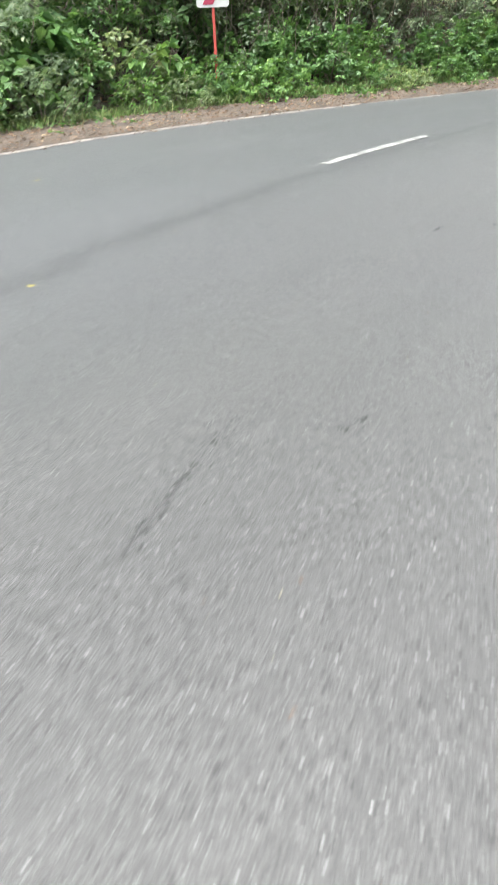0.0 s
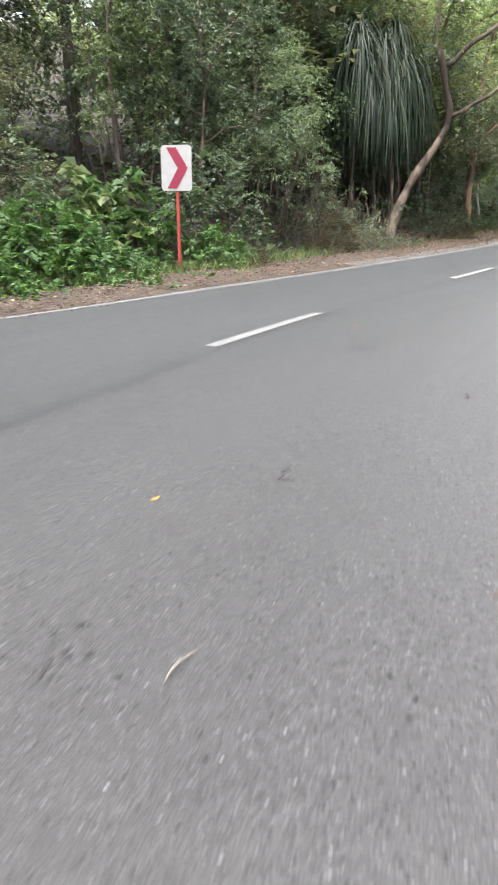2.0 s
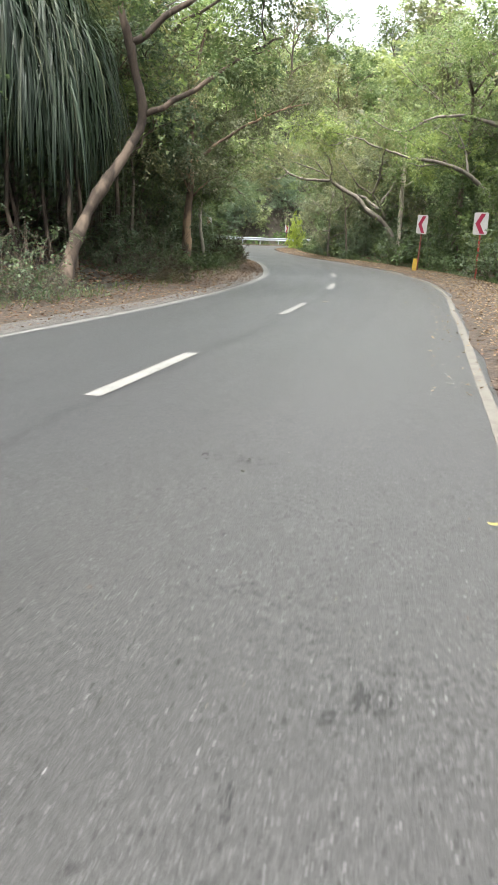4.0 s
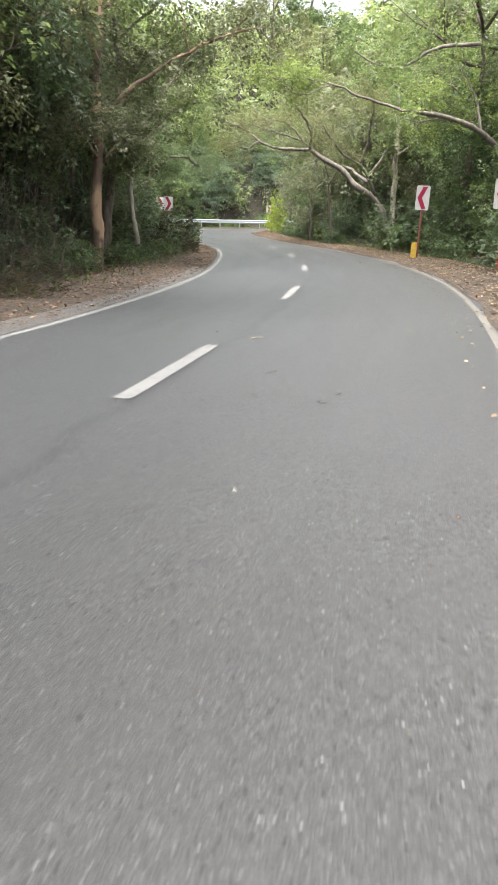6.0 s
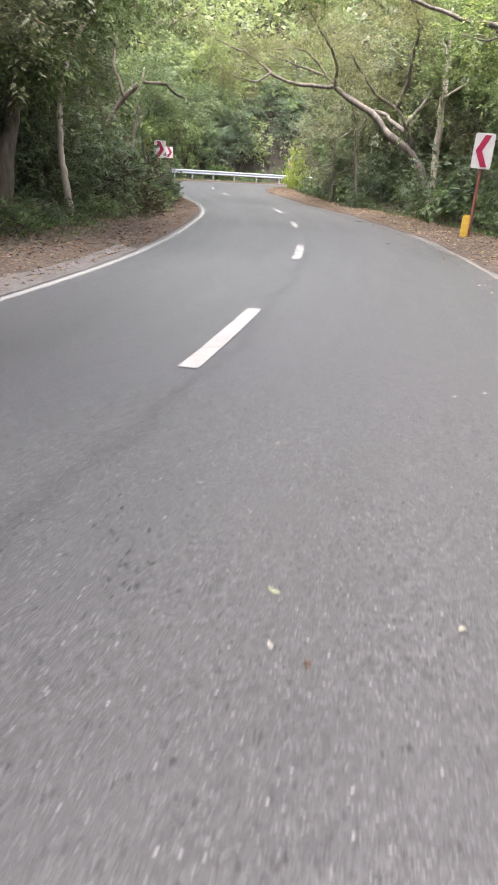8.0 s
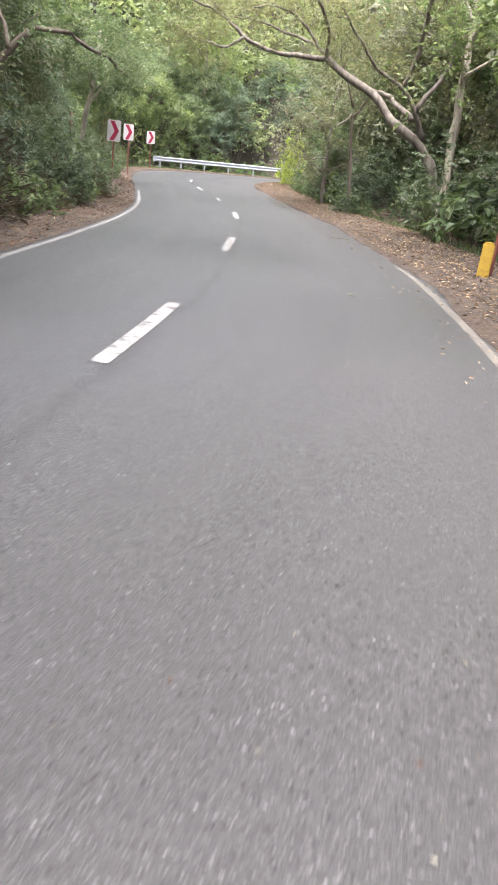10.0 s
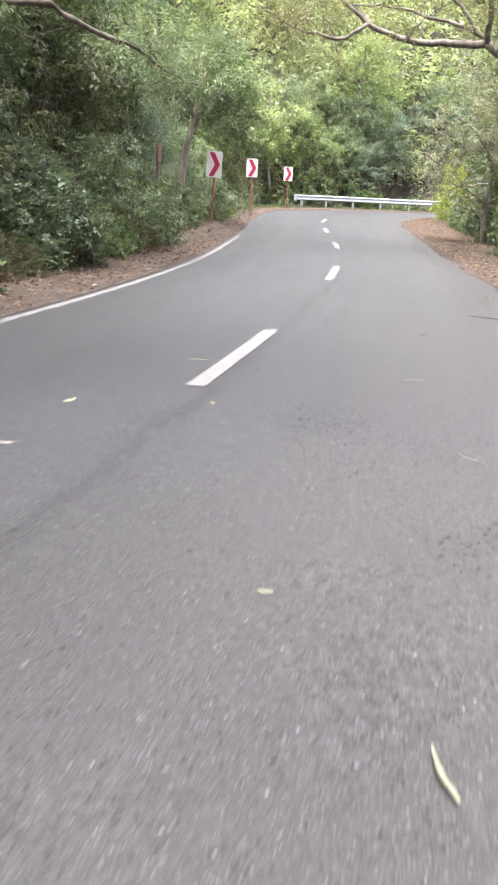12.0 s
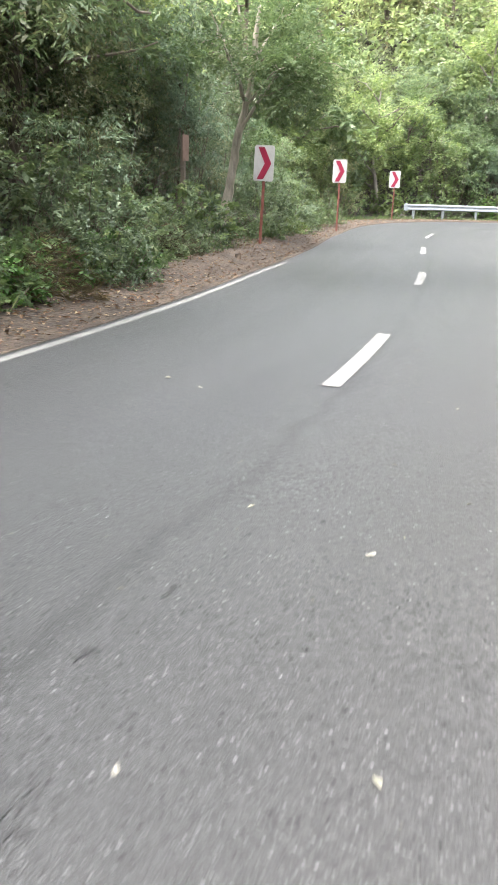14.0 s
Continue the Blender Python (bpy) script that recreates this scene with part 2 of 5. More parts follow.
def part(name, bm, mat, parent, label=""):
    me = bpy.data.meshes.new(name)
    bm.to_mesh(me)
    bm.free()
    me.materials.append(mat)
    return child(name, me, parent, label)


def smooth(me):
    me.polygons.foreach_set("use_smooth", [True] * len(me.polygons))
    return me


def spline(points, step=0.5):
    """Catmull-Rom through plan points, in even steps."""
    p = np.array(points, float)
    p = np.vstack([2 * p[0] - p[1], p, 2 * p[-1] - p[-2]])
    out = []
    for a, b, c, d in zip(p, p[1:], p[2:], p[3:]):
        for t in np.linspace(0, 1, 24, endpoint=False):
            out.append(0.5 * (2 * b + (c - a) * t + (2 * a - 5 * b + 4 * c - d) * t * t + (3 * b - 3 * c + d - a) * t**3))
    out = np.array(out)
    s = np.r_[0, np.cumsum(np.linalg.norm(np.diff(out, axis=0), axis=1))]
    even = np.arange(0, s[-1], step)
    return np.stack([np.interp(even, s, out[:, n]) for n in range(out.shape[1])], 1)


# ---- the road's line ----
CENTRE = spline([(-8.5, -30), (-7.5, -18), (-6.0, -7), (-3.8, 1.5), (-0.8, 8.6), (3.5, 15.2), (8.66, 20.0), (14.35, 24.0), (19.95, 27.9),
                 (25.45, 32.1), (30.6, 36.8), (35.3, 42.0), (39.65, 47.55), (43.45, 53.5), (46.7, 59.3), (49.9, 64.8),
                 (53.7, 69.4), (58.5, 72.6), (63.5, 73.3), (69.0, 72.0), (75.0, 66.5), (83.0, 58.0), (93.0, 50.0)])
STEP = 0.5
TANGENT = np.gradient(CENTRE, axis=0)
TANGENT /= np.linalg.norm(TANGENT, axis=1)[:, None]
LEFT = np.stack([-TANGENT[:, 1], TANGENT[:, 0]], 1)
ALONG = np.arange(len(CENTRE)) * STEP


def s_of(x, y):
    """Metres along the road of the place nearest to (x, y)."""
    i = int(np.argmin(((CENTRE - (x, y)) ** 2).sum(1)))
    return float(ALONG[i] + (np.array((x, y)) - CENTRE[i]) @ TANGENT[i])


S_BEND = s_of(14.35, 24.0)
S_END = s_of(49.6, 65.0)
HALF_L = np.interp(ALONG - S_BEND, [-18, -15, -12, -9, -6, -3, 0, 5, 10, 17, 24, 31, 37, 42, 48, 55, 62], [4.7, 4.5, 3.9, 3.25, 2.75, 2.55, 2.43, 2.22, 2.14, 2.23, 2.42, 2.47, 2.6, 2.74, 2.65, 2.75, 3.4])
HALF_R = np.interp(ALONG - S_BEND, [-18, -12, -9, -6, -3, 2, 8, 16, 26, 31, 36, 40, 46, 50, 58], [5.0, 4.3, 3.6, 2.97, 2.94, 2.82, 2.72, 2.88, 2.75, 2.45, 2.3, 2.3, 2.7, 2.95, 3.2])


def lift(x, y):
    """The road climbs a little towards the far bend."""
    u = np.clip((0.57 * np.asarray(x) + 0.82 * np.asarray(y) - 71) / 24, 0, 1)
    return 0.34 * u * u * (3 - 2 * u)


def at_road(s, off):
    """Plan place at s metres along, off metres to the left of the centre line."""
    i = np.clip(np.asarray(s) / STEP, 0, len(CENTRE) - 1)
    n = np.arange(len(CENTRE))
    c = np.stack([np.interp(i, n, CENTRE[:, k]) for k in (0, 1)], -1)
    w = np.stack([np.interp(i, n, LEFT[:, k]) for k in (0, 1)], -1)
    return c + w * np.asarray(off)[..., None]


def strip(name, s0, s1, offs, heights, mat, step=0.5, sink=0.0):
    """A band along the road: offs gives, at s, the offsets across it; heights the heights over the road."""
    ss = np.arange(s0, s1 + 1e-6, step)
    verts, faces, k = [], [], len(heights)
    for s in ss:
        for o, h in zip(offs(s), heights):
            x, y = at_road(s, o)
            verts.append((x, y, float(lift(x, y)) + h - sink))
    for a in range(len(ss) - 1):
        for b in range(k - 1):
            i = a * k + b
            faces.append((i, i + 1, i + k + 1, i + k))
    return mesh_of(name, verts, faces, mat)


def half(s, side):
    return float(np.interp(s, ALONG, HALF_L if side > 0 else HALF_R))


# ---- ground, road, verges ----
S_RAIL = s_of(58.5, 72.6)


def hill(x, y):
    """Height of the forest floor: a bank that climbs on the left, a gentle rise on the right and behind the far bend."""
    x, y = np.asarray(x, float), np.asarray(y, float)
    pts = np.stack([x.ravel(), y.ravel()], 1)
    z = np.empty(len(pts))
    for a in range(0, len(pts), 2000):
        d2 = ((pts[a:a + 2000, None] - CENTRE[None]) ** 2).sum(-1)
        i = d2.argmin(1)
        far = pts[a:a + 2000] - CENTRE[i]
        side = (far * LEFT[i]).sum(1)
        d = np.sqrt(d2.min(1))
        edge = np.where(side > 0, HALF_L[i], HALF_R[i]) + 1.9
        edge = edge + np.where(side > 0, np.interp(ALONG[i] - S_RAIL, [-16, -8, 22, 32], [0, 3.4, 3.4, 0]), 0)
        out = np.clip(d - edge, 0, None)
        up = np.where(side > 0, 0.34 * np.clip(out, 0, 16) + 0.16 * np.clip(out - 16, 0, 70), 0.10 * np.clip(out, 0, 30))
        z[a:a + 2000] = np.where(d < edge, -0.12, -0.12 + np.clip(out, 0, 1.2) * 0.16 + up * np.clip(out / 4, 0, 1))
    u = 0.57 * x + 0.82 * y
    return z.reshape(x.shape) + lift(x, y) + np.where(z.reshape(x.shape) > 0.1, 0.34 * np.clip(u - 106, 0, 45), 0)


def build_ground():
    core = np.arange(-70, 150, 1.6)
    axis = np.r_[-2500, -1200, -600, -300, -160, -100, core, 170, 220, 320, 620, 1250, 2500]
    gx, gy = np.meshgrid(axis, axis, indexing="ij")
    z = hill(gx, gy)
    near = (np.abs(gx - 40) < 115) & (np.abs(gy - 40) < 115)
    rough = np.array([noise.noise((a * 0.23, b * 0.23, 0)) for a, b in zip(gx.ravel(), gy.ravel())]).reshape(gx.shape)
    z = z + np.where(near & (z - lift(gx, gy) > 0.02), 0.25 * rough, 0)
    n = len(axis)
    idx = np.arange(n * n).reshape(n, n)
    faces = np.stack([idx[:-1, :-1], idx[1:, :-1], idx[1:, 1:], idx[:-1, 1:]], -1).reshape(-1, 4)
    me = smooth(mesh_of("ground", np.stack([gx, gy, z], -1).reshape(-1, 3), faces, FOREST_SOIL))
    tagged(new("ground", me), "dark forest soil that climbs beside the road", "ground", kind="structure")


S0, S1 = 0.0, float(ALONG[-1]) - 1
build_ground()
road = new("road", strip("road", S0, S1, lambda s: (half(s, 1) + 0.32, 1.5, 0, -1.6, -half(s, -1) - 0.25), (0.0, 0.012, 0.02, 0.012, 0.0), ASPHALT))
lane_map = road.data.uv_layers.new(name="lane")
for loop in road.data.loops:
    k, n = loop.vertex_index % 5, loop.vertex_index // 5
    s = S0 + 0.5 * n
    off = (half(s, 1) + 0.32, 1.5, 0, -1.6, -half(s, -1) - 0.25)[k]
    lane_map.data[loop.index].uv = (0.5 + off * (2.5 / half(s, 1) if off > 0 else 2.8 / half(s, -1)) / 12, s / 12)
tagged(road, "worn grey asphalt road with a broken white centre line", "road", kind="structure")


def wobble(s, k, size):
    return size * noise.noise((s * 0.35, k * 17.3, 3.1)) + 0.4 * size * noise.noise((s * 1.7, k * 9.1, 8.2))


def build_verge(name, side):
    def offs(s):
        h = half(s, side)
        w = wobble(s, side, 0.16)
        return [side * v for v in (h + 0.12 + w * (side < 0), h + 0.5 + w, h + 1.0, h + 1.5, h + 2.1, h + 2.8)]
    me = smooth(strip(name, S0, S1, offs, (0.006, 0.035, 0.06, 0.07, 0.04, -0.16), LITTER_SOIL))
    tagged(new(name, me), "brown soil verge strewn with dry leaves", "verge", kind="structure")


build_verge("verge_left", 1)
build_verge("verge_right", -1)
BANK_0, BANK_1 = s_of(37.2, 52.0), s_of(47.5, 66.0)
BANK_RISE = (np.array([0, 0.2, 0.8, 1]) * (BANK_1 - BANK_0) + BANK_0, [0, 1, 1, 0])
bank = smooth(strip("soil_bank", BANK_0, BANK_1, lambda s: [half(s, 1) + v for v in (0.34 + wobble(s, 5, 0.2), 0.62 + wobble(s, 6, 0.2), 0.95 + wobble(s, 7, 0.3), 1.5, 2.1, 2.9)], (0.0, 0.13, 0.21, 0.2, 0.16, -0.1), LITTER_SOIL, 0.25))
for v in bank.vertices:
    along = v.index // 6 / (len(bank.vertices) // 6 - 1)
    rise = float(np.interp(along, [0, 0.2, 0.8, 1], [0, 1, 1, 0]))
    low = float(lift(v.co.x, v.co.y)) - 0.06
    v.co.z = low + (v.co.z - low + 0.05 * noise.noise(v.co * 2.3) + 0.03 * noise.noise(v.co * 7.0)) * rise
tagged(new("soil_bank", bank), "low crumbling bank of brown earth beside the road", "soil bank", kind="structure")
sh = strip("shoulder", s_of(15, 24), s_of(30, 36), lambda s: (half(s, 1) + 0.42 + wobble(s, 2, 0.14), half(s, 1) + 0.07), (0.05, 0.009), SHOULDER)
tagged(new("shoulder", sh), "pale gravel strip beside the edge line", "shoulder", kind="structure")


def build_edge_line(name, side, s0, s1, mat, width=0.12):
    me = strip(name, s0, s1, lambda s: (side * (half(s, side) + width / 2), side * (half(s, side) - width / 2)), (0.006, 0.006), mat)
    tagged(new(name, me), "continuous white painted edge line, worn and dusty", "road marking", kind="structure")


build_edge_line("edge_line_start", 1, S0, s_of(5.6, 19.0), START_LINE, 0.11)
build_edge_line("edge_line_left", 1, s_of(5.6, 19.0), s_of(44.5, 55.5), WHITE_LINE, 0.1)
build_edge_line("edge_line_right", -1, S0, s_of(36.0, 40.6), DUSTY_LINE, 0.095)


def build_dashes():
    mids = [(-5.1, -2.6), (-1.6, 8.9), (3.5, 15.17), (8.66, 19.99), (14.36, 23.98), (19.96, 27.91), (25.46, 32.11), (30.55, 36.75), (35.28, 42.02), (39.65, 47.55),
            (43.45, 53.5), (46.95, 59.75), (50.2, 65.3), (54.4, 70.0), (60.2, 73.1), (66.7, 72.6), (72.6, 68.8), (77.8, 63.8)]
    for n, (x, y) in enumerate(mids):
        mid = s_of(x, y)
        me = strip("centre_dash", mid - 1.17, mid + 1.17, lambda s: (0.067, -0.067), (0.027, 0.027), {3: DULL_DASH, 5: DULL_DASH, 7: WORN_DASH}.get(n, WORN_DASH if n < 3 else DASH_PAINT), step=0.26)
        tagged(new("centre_dash", me), "white painted dash of the broken centre line", "road marking", "centre line dashes", "structure")


build_dashes()

# ---- plants ----


def unit(v):
    return v / np.maximum(np.linalg.norm(v, axis=-1, keepdims=True), 1e-9)


def leaf_arrays(base, way, up, length, width, fold=0.16, droop=0.12):
    """Folded leaves of two triangles each: base, both edges and a tip that hangs a little."""
    n = len(base)
    length, width = np.broadcast_to(length, n)[:, None], np.broadcast_to(width, n)[:, None]
    side = unit(np.cross(way, up))
    top = unit(np.cross(side, way))
    mid = base + way * length * 0.42
    tip = base + way * length - np.array([0, 0, 1.0]) * length * droop
    v = np.stack([base, mid + side * width / 2 + top * width * fold, tip, mid - side * width / 2 + top * width * fold], 1).reshape(-1, 3)
    i = np.arange(n)[:, None] * 4
    return v, np.concatenate([i + (0, 1, 2), i + (0, 2, 3)], 1).reshape(-1, 3)


def fine_leaf_arrays(base, way, up, length, width):
    """Small leaves of one triangle each, for foliage that is never near."""
    n = len(base)
    length, width = np.broadcast_to(length, n)[:, None], np.broadcast_to(width, n)[:, None]
    side = unit(np.cross(way, up))
    tip = base + way * length - np.array([0, 0, 1.0]) * length * 0.12
    v = np.stack([base, base + way * length * 0.45 + side * width * 0.9, tip], 1).reshape(-1, 3)
    return v, np.arange(3 * n).reshape(n, 3)


def random_ways(r, n, flat=1.0):
    v = r.normal(size=(n, 3))
    v[:, 2] *= flat
    return unit(v)


def clump_leaves(r, centres, radii, per, length, width, outward=0.6, hang=0.15, flat=0.7, fine=False):
    """Leaves in sprays: from each clump's heart several twigs reach out and hang, and leaves stand along them on both sides."""
    if fine:
        per, length, width = per * 2, length * 0.72, width * 0.76
    n, k = len(centres), max(4, per // 8)
    axis = random_ways(r, n, 0.5)[:, None]
    twigs = unit(random_ways(r, n * k, flat).reshape(n, k, 3) + 0.55 * axis + np.array([0, 0, 0.12]))
    side = unit(np.cross(twigs, random_ways(r, n * k, 0.3).reshape(n, k, 3) * 0.35 + np.array([0, 0, 1.0])))
    top = np.cross(side, twigs)
    which = r.integers(0, k, (n, per))
    rows = np.arange(n)[:, None]
    d, s, u = twigs[rows, which].reshape(-1, 3), side[rows, which].reshape(-1, 3), top[rows, which].reshape(-1, 3)
    t = r.random((n * per, 1)) ** 0.6
    rr = np.repeat(radii, per)[:, None]
    pos = np.repeat(centres, per, 0) + d * rr * t + np.array([0, 0, -1.0]) * rr * (hang * 0.9) * t**2 + r.normal(size=(n * per, 3)) * 0.05 * rr
    flip = np.where(r.random((n * per, 1)) < 0.5, -1.0, 1.0)
    way = unit(d * outward + s * flip * 0.85 + random_ways(r, n * per) * 0.3 + np.array([0, 0, -hang]))
    up = unit(u + random_ways(r, n * per) * 0.35)
    size = r.uniform(0.65, 1.25, n * per)
    return (fine_leaf_arrays if fine else leaf_arrays)(pos, way, up, length * size, width * size)


def tube_arrays(path, radii, sides=7, start=0):
    path = np.array(path, float)
    way = unit(np.gradient(path, axis=0))
    ref = np.where(np.abs(way[:, :1]) > 0.9, np.array([[0, 1.0, 0]]), np.array([[1.0, 0, 0]]))
    a = unit(np.cross(way, ref))
    b = np.cross(way, a)
    ang = np.linspace(0, 2 * np.pi, sides, endpoint=False)
    ring = a[:, None] * np.cos(ang)[None, :, None] + b[:, None] * np.sin(ang)[None, :, None]
    v = (path[:, None] + ring * np.asarray(radii)[:, None, None]).reshape(-1, 3)
    f = []
    for k in range(len(path) - 1):
        for j in range(sides):
            p, q = k * sides + j, k * sides + (j + 1) % sides
            f.append((start + p, start + q, start + q + sides, start + p + sides))
    f.append(tuple(start + j for j in reversed(range(sides))))
    f.append(tuple(start + (len(path) - 1) * sides + j for j in range(sides)))
    return v, f


def tubes_mesh(name, tubes, mat):
    vs, fs, n = [], [], 0
    for path, radii, sides in tubes:
        v, f = tube_arrays(path, radii, sides, n)
        vs.append(v)
        fs += f
        n += len(v)
    return smooth(mesh_of(name, np.vstack(vs), fs, mat))


def crooked(r, a, b, n, size):
    """A path from a to b with bends."""
    a, b = np.array(a, float), np.array(b, float)
    t = np.linspace(0, 1, n)[:, None]
    bend = np.cumsum(r.normal(size=(n, 3)), 0) * size
    bend -= bend[0] + t * (bend[-1] - bend[0])
    return a + (b - a) * t + bend


def tree_meshes(seed, height, spread, trunk_r, clear, clumps, per, leaf, mat, bark, crown_z=1.0, flat=0.7, lean=(0, 0), hang=0.15, clump_r=0.62, limbs=9):
    """Trunk with limbs, and a crown of leaf clumps round the limbs' ends, with gaps."""
    r = np.random.default_rng(seed)
    top = np.array([lean[0], lean[1], height * 0.8])
    trunk = crooked(r, (0, 0, -0.3), top, 10, 0.05 * height / 6)
    tubes = [(trunk, np.linspace(trunk_r, trunk_r * 0.25, 10) * (1 + 0.35 * np.exp(-np.linspace(0, 6, 10))), 8)]
    tips = []
    for k in range(limbs):
        i = int(np.clip(round((clear + (0.95 - clear) * k / limbs) * 9), 2, 8))
        ang = k * 2.4 + r.uniform(-0.4, 0.4)
        out = spread * r.uniform(0.55, 1.0) * (1.15 - 0.5 * k / limbs)
        end = trunk[i] + np.array([np.cos(ang) * out, np.sin(ang) * out, height * r.uniform(0.08, 0.28) * crown_z])
        limb = crooked(r, trunk[i], end, 7, 0.11)
        tubes.append((limb, np.linspace(trunk_r * 0.42, trunk_r * 0.08, 7), 6))
        tips += [limb[4], limb[5], limb[6]]
        for _ in range(2):
            twig_end = limb[4] + random_ways(r, 1, 0.6)[0] * out * 0.5 + (0, 0, 0.2)
            twig = crooked(r, limb[3], twig_end, 5, 0.06)
            tubes.append((twig, np.linspace(trunk_r * 0.18, trunk_r * 0.05, 5), 5))
            tips += [twig[3], twig[4]]
    tips = np.array(tips)
    pick = tips[r.integers(0, len(tips), clumps)]
    centres = pick + random_ways(r, clumps, 0.7) * r.uniform(0.1, 1.0, (clumps, 1)) * spread * 0.33
    radii = r.uniform(0.55, 1.3, clumps) * clump_r
    v, f = clump_leaves(r, centres, radii, per, leaf[0], leaf[1], hang=hang, flat=flat, fine=True)
    return tubes_mesh("trunk", tubes, bark), mesh_of("crown", v, f, mat)


def plant(name, pair, names, m, label, category, group):
    ob = new(name)
    ob.matrix_basis = m
    for n, me in zip(names, pair):
        child(n, me, ob)
    return tagged(ob, label, category, group)


def shrub_meshes(seed, height, spread, clumps, per, leaf, mat, flat=0.8, hang=0.1, upright=0.0, base=0.12):
    r = np.random.default_rng(seed)
    ang = r.uniform(0, 2 * np.pi, clumps)
    rad = np.sqrt(r.random(clumps)) * spread
    z = height * (base + (1 - base) * r.random(clumps) ** 0.8) * np.sqrt(np.clip(1.05 - (rad / spread) ** 2 * 0.85, 0.1, 1))
    centres = np.stack([np.cos(ang) * rad, np.sin(ang) * rad, z], 1)
    tubes = []
    for k in range(9 if base < 0.2 else 16):
        c = centres[k]
        foot = 0.12 if base < 0.2 else 0.5
        tubes.append((crooked(r, (c[0] * foot, c[1] * foot, -0.15), c, 6, 0.04 * max(1, height / 3)), np.linspace(0.022, 0.006, 6) * (1 if base < 0.2 else 1.3), 4))
    v, f = clump_leaves(r, centres, r.uniform(0.6, 1.2, clumps) * 0.26 * max(spread, 0.8), per, leaf[0], leaf[1], hang=hang - upright, flat=flat, fine=height > 2.0)
    return tubes_mesh("stem", tubes, TWIG), mesh_of("foliage", v, f, mat)


TREES = {
    "broad": tree_meshes(11, 8.5, 3.3, 0.15, 0.2, 105, 72, (0.19, 0.10), LEAF_MID, BARK, clump_r=0.75),
    "dark": tree_meshes(12, 7.5, 3.0, 0.13, 0.12, 105, 72, (0.18, 0.095), LEAF_DARK, BARK, clump_r=0.75),
    "feather": tree_meshes(13, 8.0, 3.4, 0.11, 0.3, 90, 135, (0.17, 0.053), LEAF_BLUE, BARK, flat=0.3, hang=0.35, clump_r=0.85),
    "bright": tree_meshes(14, 9.0, 3.4, 0.14, 0.25, 100, 72, (0.20, 0.11), LEAF_BRIGHT, BARK_PALE, clump_r=0.8),
    "olive": tree_meshes(15, 9.0, 3.6, 0.15, 0.2, 100, 70, (0.19, 0.085), LEAF_OLIVE, BARK_PALE, hang=0.3, clump_r=0.8),
    "canopy": tree_meshes(19, 12.5, 5.2, 0.19, 0.5, 130, 78, (0.175, 0.095), LEAF_MID, BARK, clump_r=0.95, limbs=12),
    "canopy_bright": tree_meshes(20, 12.5, 5.4, 0.19, 0.5, 130, 78, (0.18, 0.10), LEAF_BRIGHT, BARK, clump_r=0.95, limbs=12),
    "far": tree_meshes(16, 11.0, 4.2, 0.2, 0.1, 120, 36, (0.37, 0.22), LEAF_MID, BARK, clump_r=1.1),
    "far_bright": tree_meshes(17, 11.0, 4.4, 0.2, 0.1, 120, 40, (0.35, 0.21), LEAF_FAR_LIT, BARK, clump_r=1.1),
    "far_olive": tree_meshes(18, 11.0, 4.4, 0.2, 0.1, 120, 36, (0.36, 0.21), LEAF_OLIVE, BARK, clump_r=1.1),
}
SHRUBS = {
    "fresh": shrub_meshes(34, 1.3, 0.95, 44, 27, (0.12, 0.08), LEAF_FRESH),
    "fresh_big": shrub_meshes(35, 1.7, 1.0, 32, 13, (0.24, 0.17), LEAF_FRESH, hang=0.45),
    "fresh_thicket": shrub_meshes(36, 4.6, 1.8, 100, 40, (0.15, 0.10), LEAF_FRESH, hang=0.3),
    "creeper": shrub_meshes(37, 0.34, 1.0, 40, 22, (0.11, 0.085), LEAF_FRESH, flat=0.4),
    "leafy": shrub_meshes(21, 1.35, 0.95, 44, 27, (0.12, 0.075), LEAF_MID),
    "bright": shrub_meshes(22, 0.95, 0.9, 40, 32, (0.105, 0.065), LEAF_BRIGHT),
    "big_leaf": shrub_meshes(23, 1.7, 1.0, 30, 12, (0.25, 0.17), LEAF_MID, hang=0.45),
    "dark": shrub_meshes(24, 2.6, 1.4, 60, 36, (0.14, 0.08), LEAF_DARK),
    "feather": shrub_meshes(25, 2.4, 1.3, 42, 90, (0.14, 0.04), LEAF_BLUE, flat=0.3, hang=0.35),
    "dry": shrub_meshes(26, 1.6, 1.1, 46, 30, (0.3, 0.02), DRY_STEM, hang=-0.4),
    "thicket": shrub_meshes(27, 5.5, 2.0, 110, 44, (0.16, 0.095), LEAF_MID, hang=0.2),
    "thicket_dark": shrub_meshes(28, 5.0, 1.9, 95, 46, (0.15, 0.08), LEAF_DARK, hang=0.35, base=0.3),
    "thicket_feather": shrub_meshes(29, 5.2, 2.0, 90, 90, (0.15, 0.044), LEAF_BLUE, flat=0.3, hang=0.4, base=0.3),
    "thicket_olive": shrub_meshes(30, 5.0, 2.0, 85, 56, (0.15, 0.05), LEAF_OLIVE, hang=0.4, base=0.3),
    "thicket_far": shrub_meshes(33, 5.5, 2.0, 85, 24, (0.27, 0.16), LEAF_FAR_LIT, hang=0.25),
    "lime": shrub_meshes(32, 2.2, 1.3, 60, 26, (0.2, 0.11), LEAF_LIME),
}


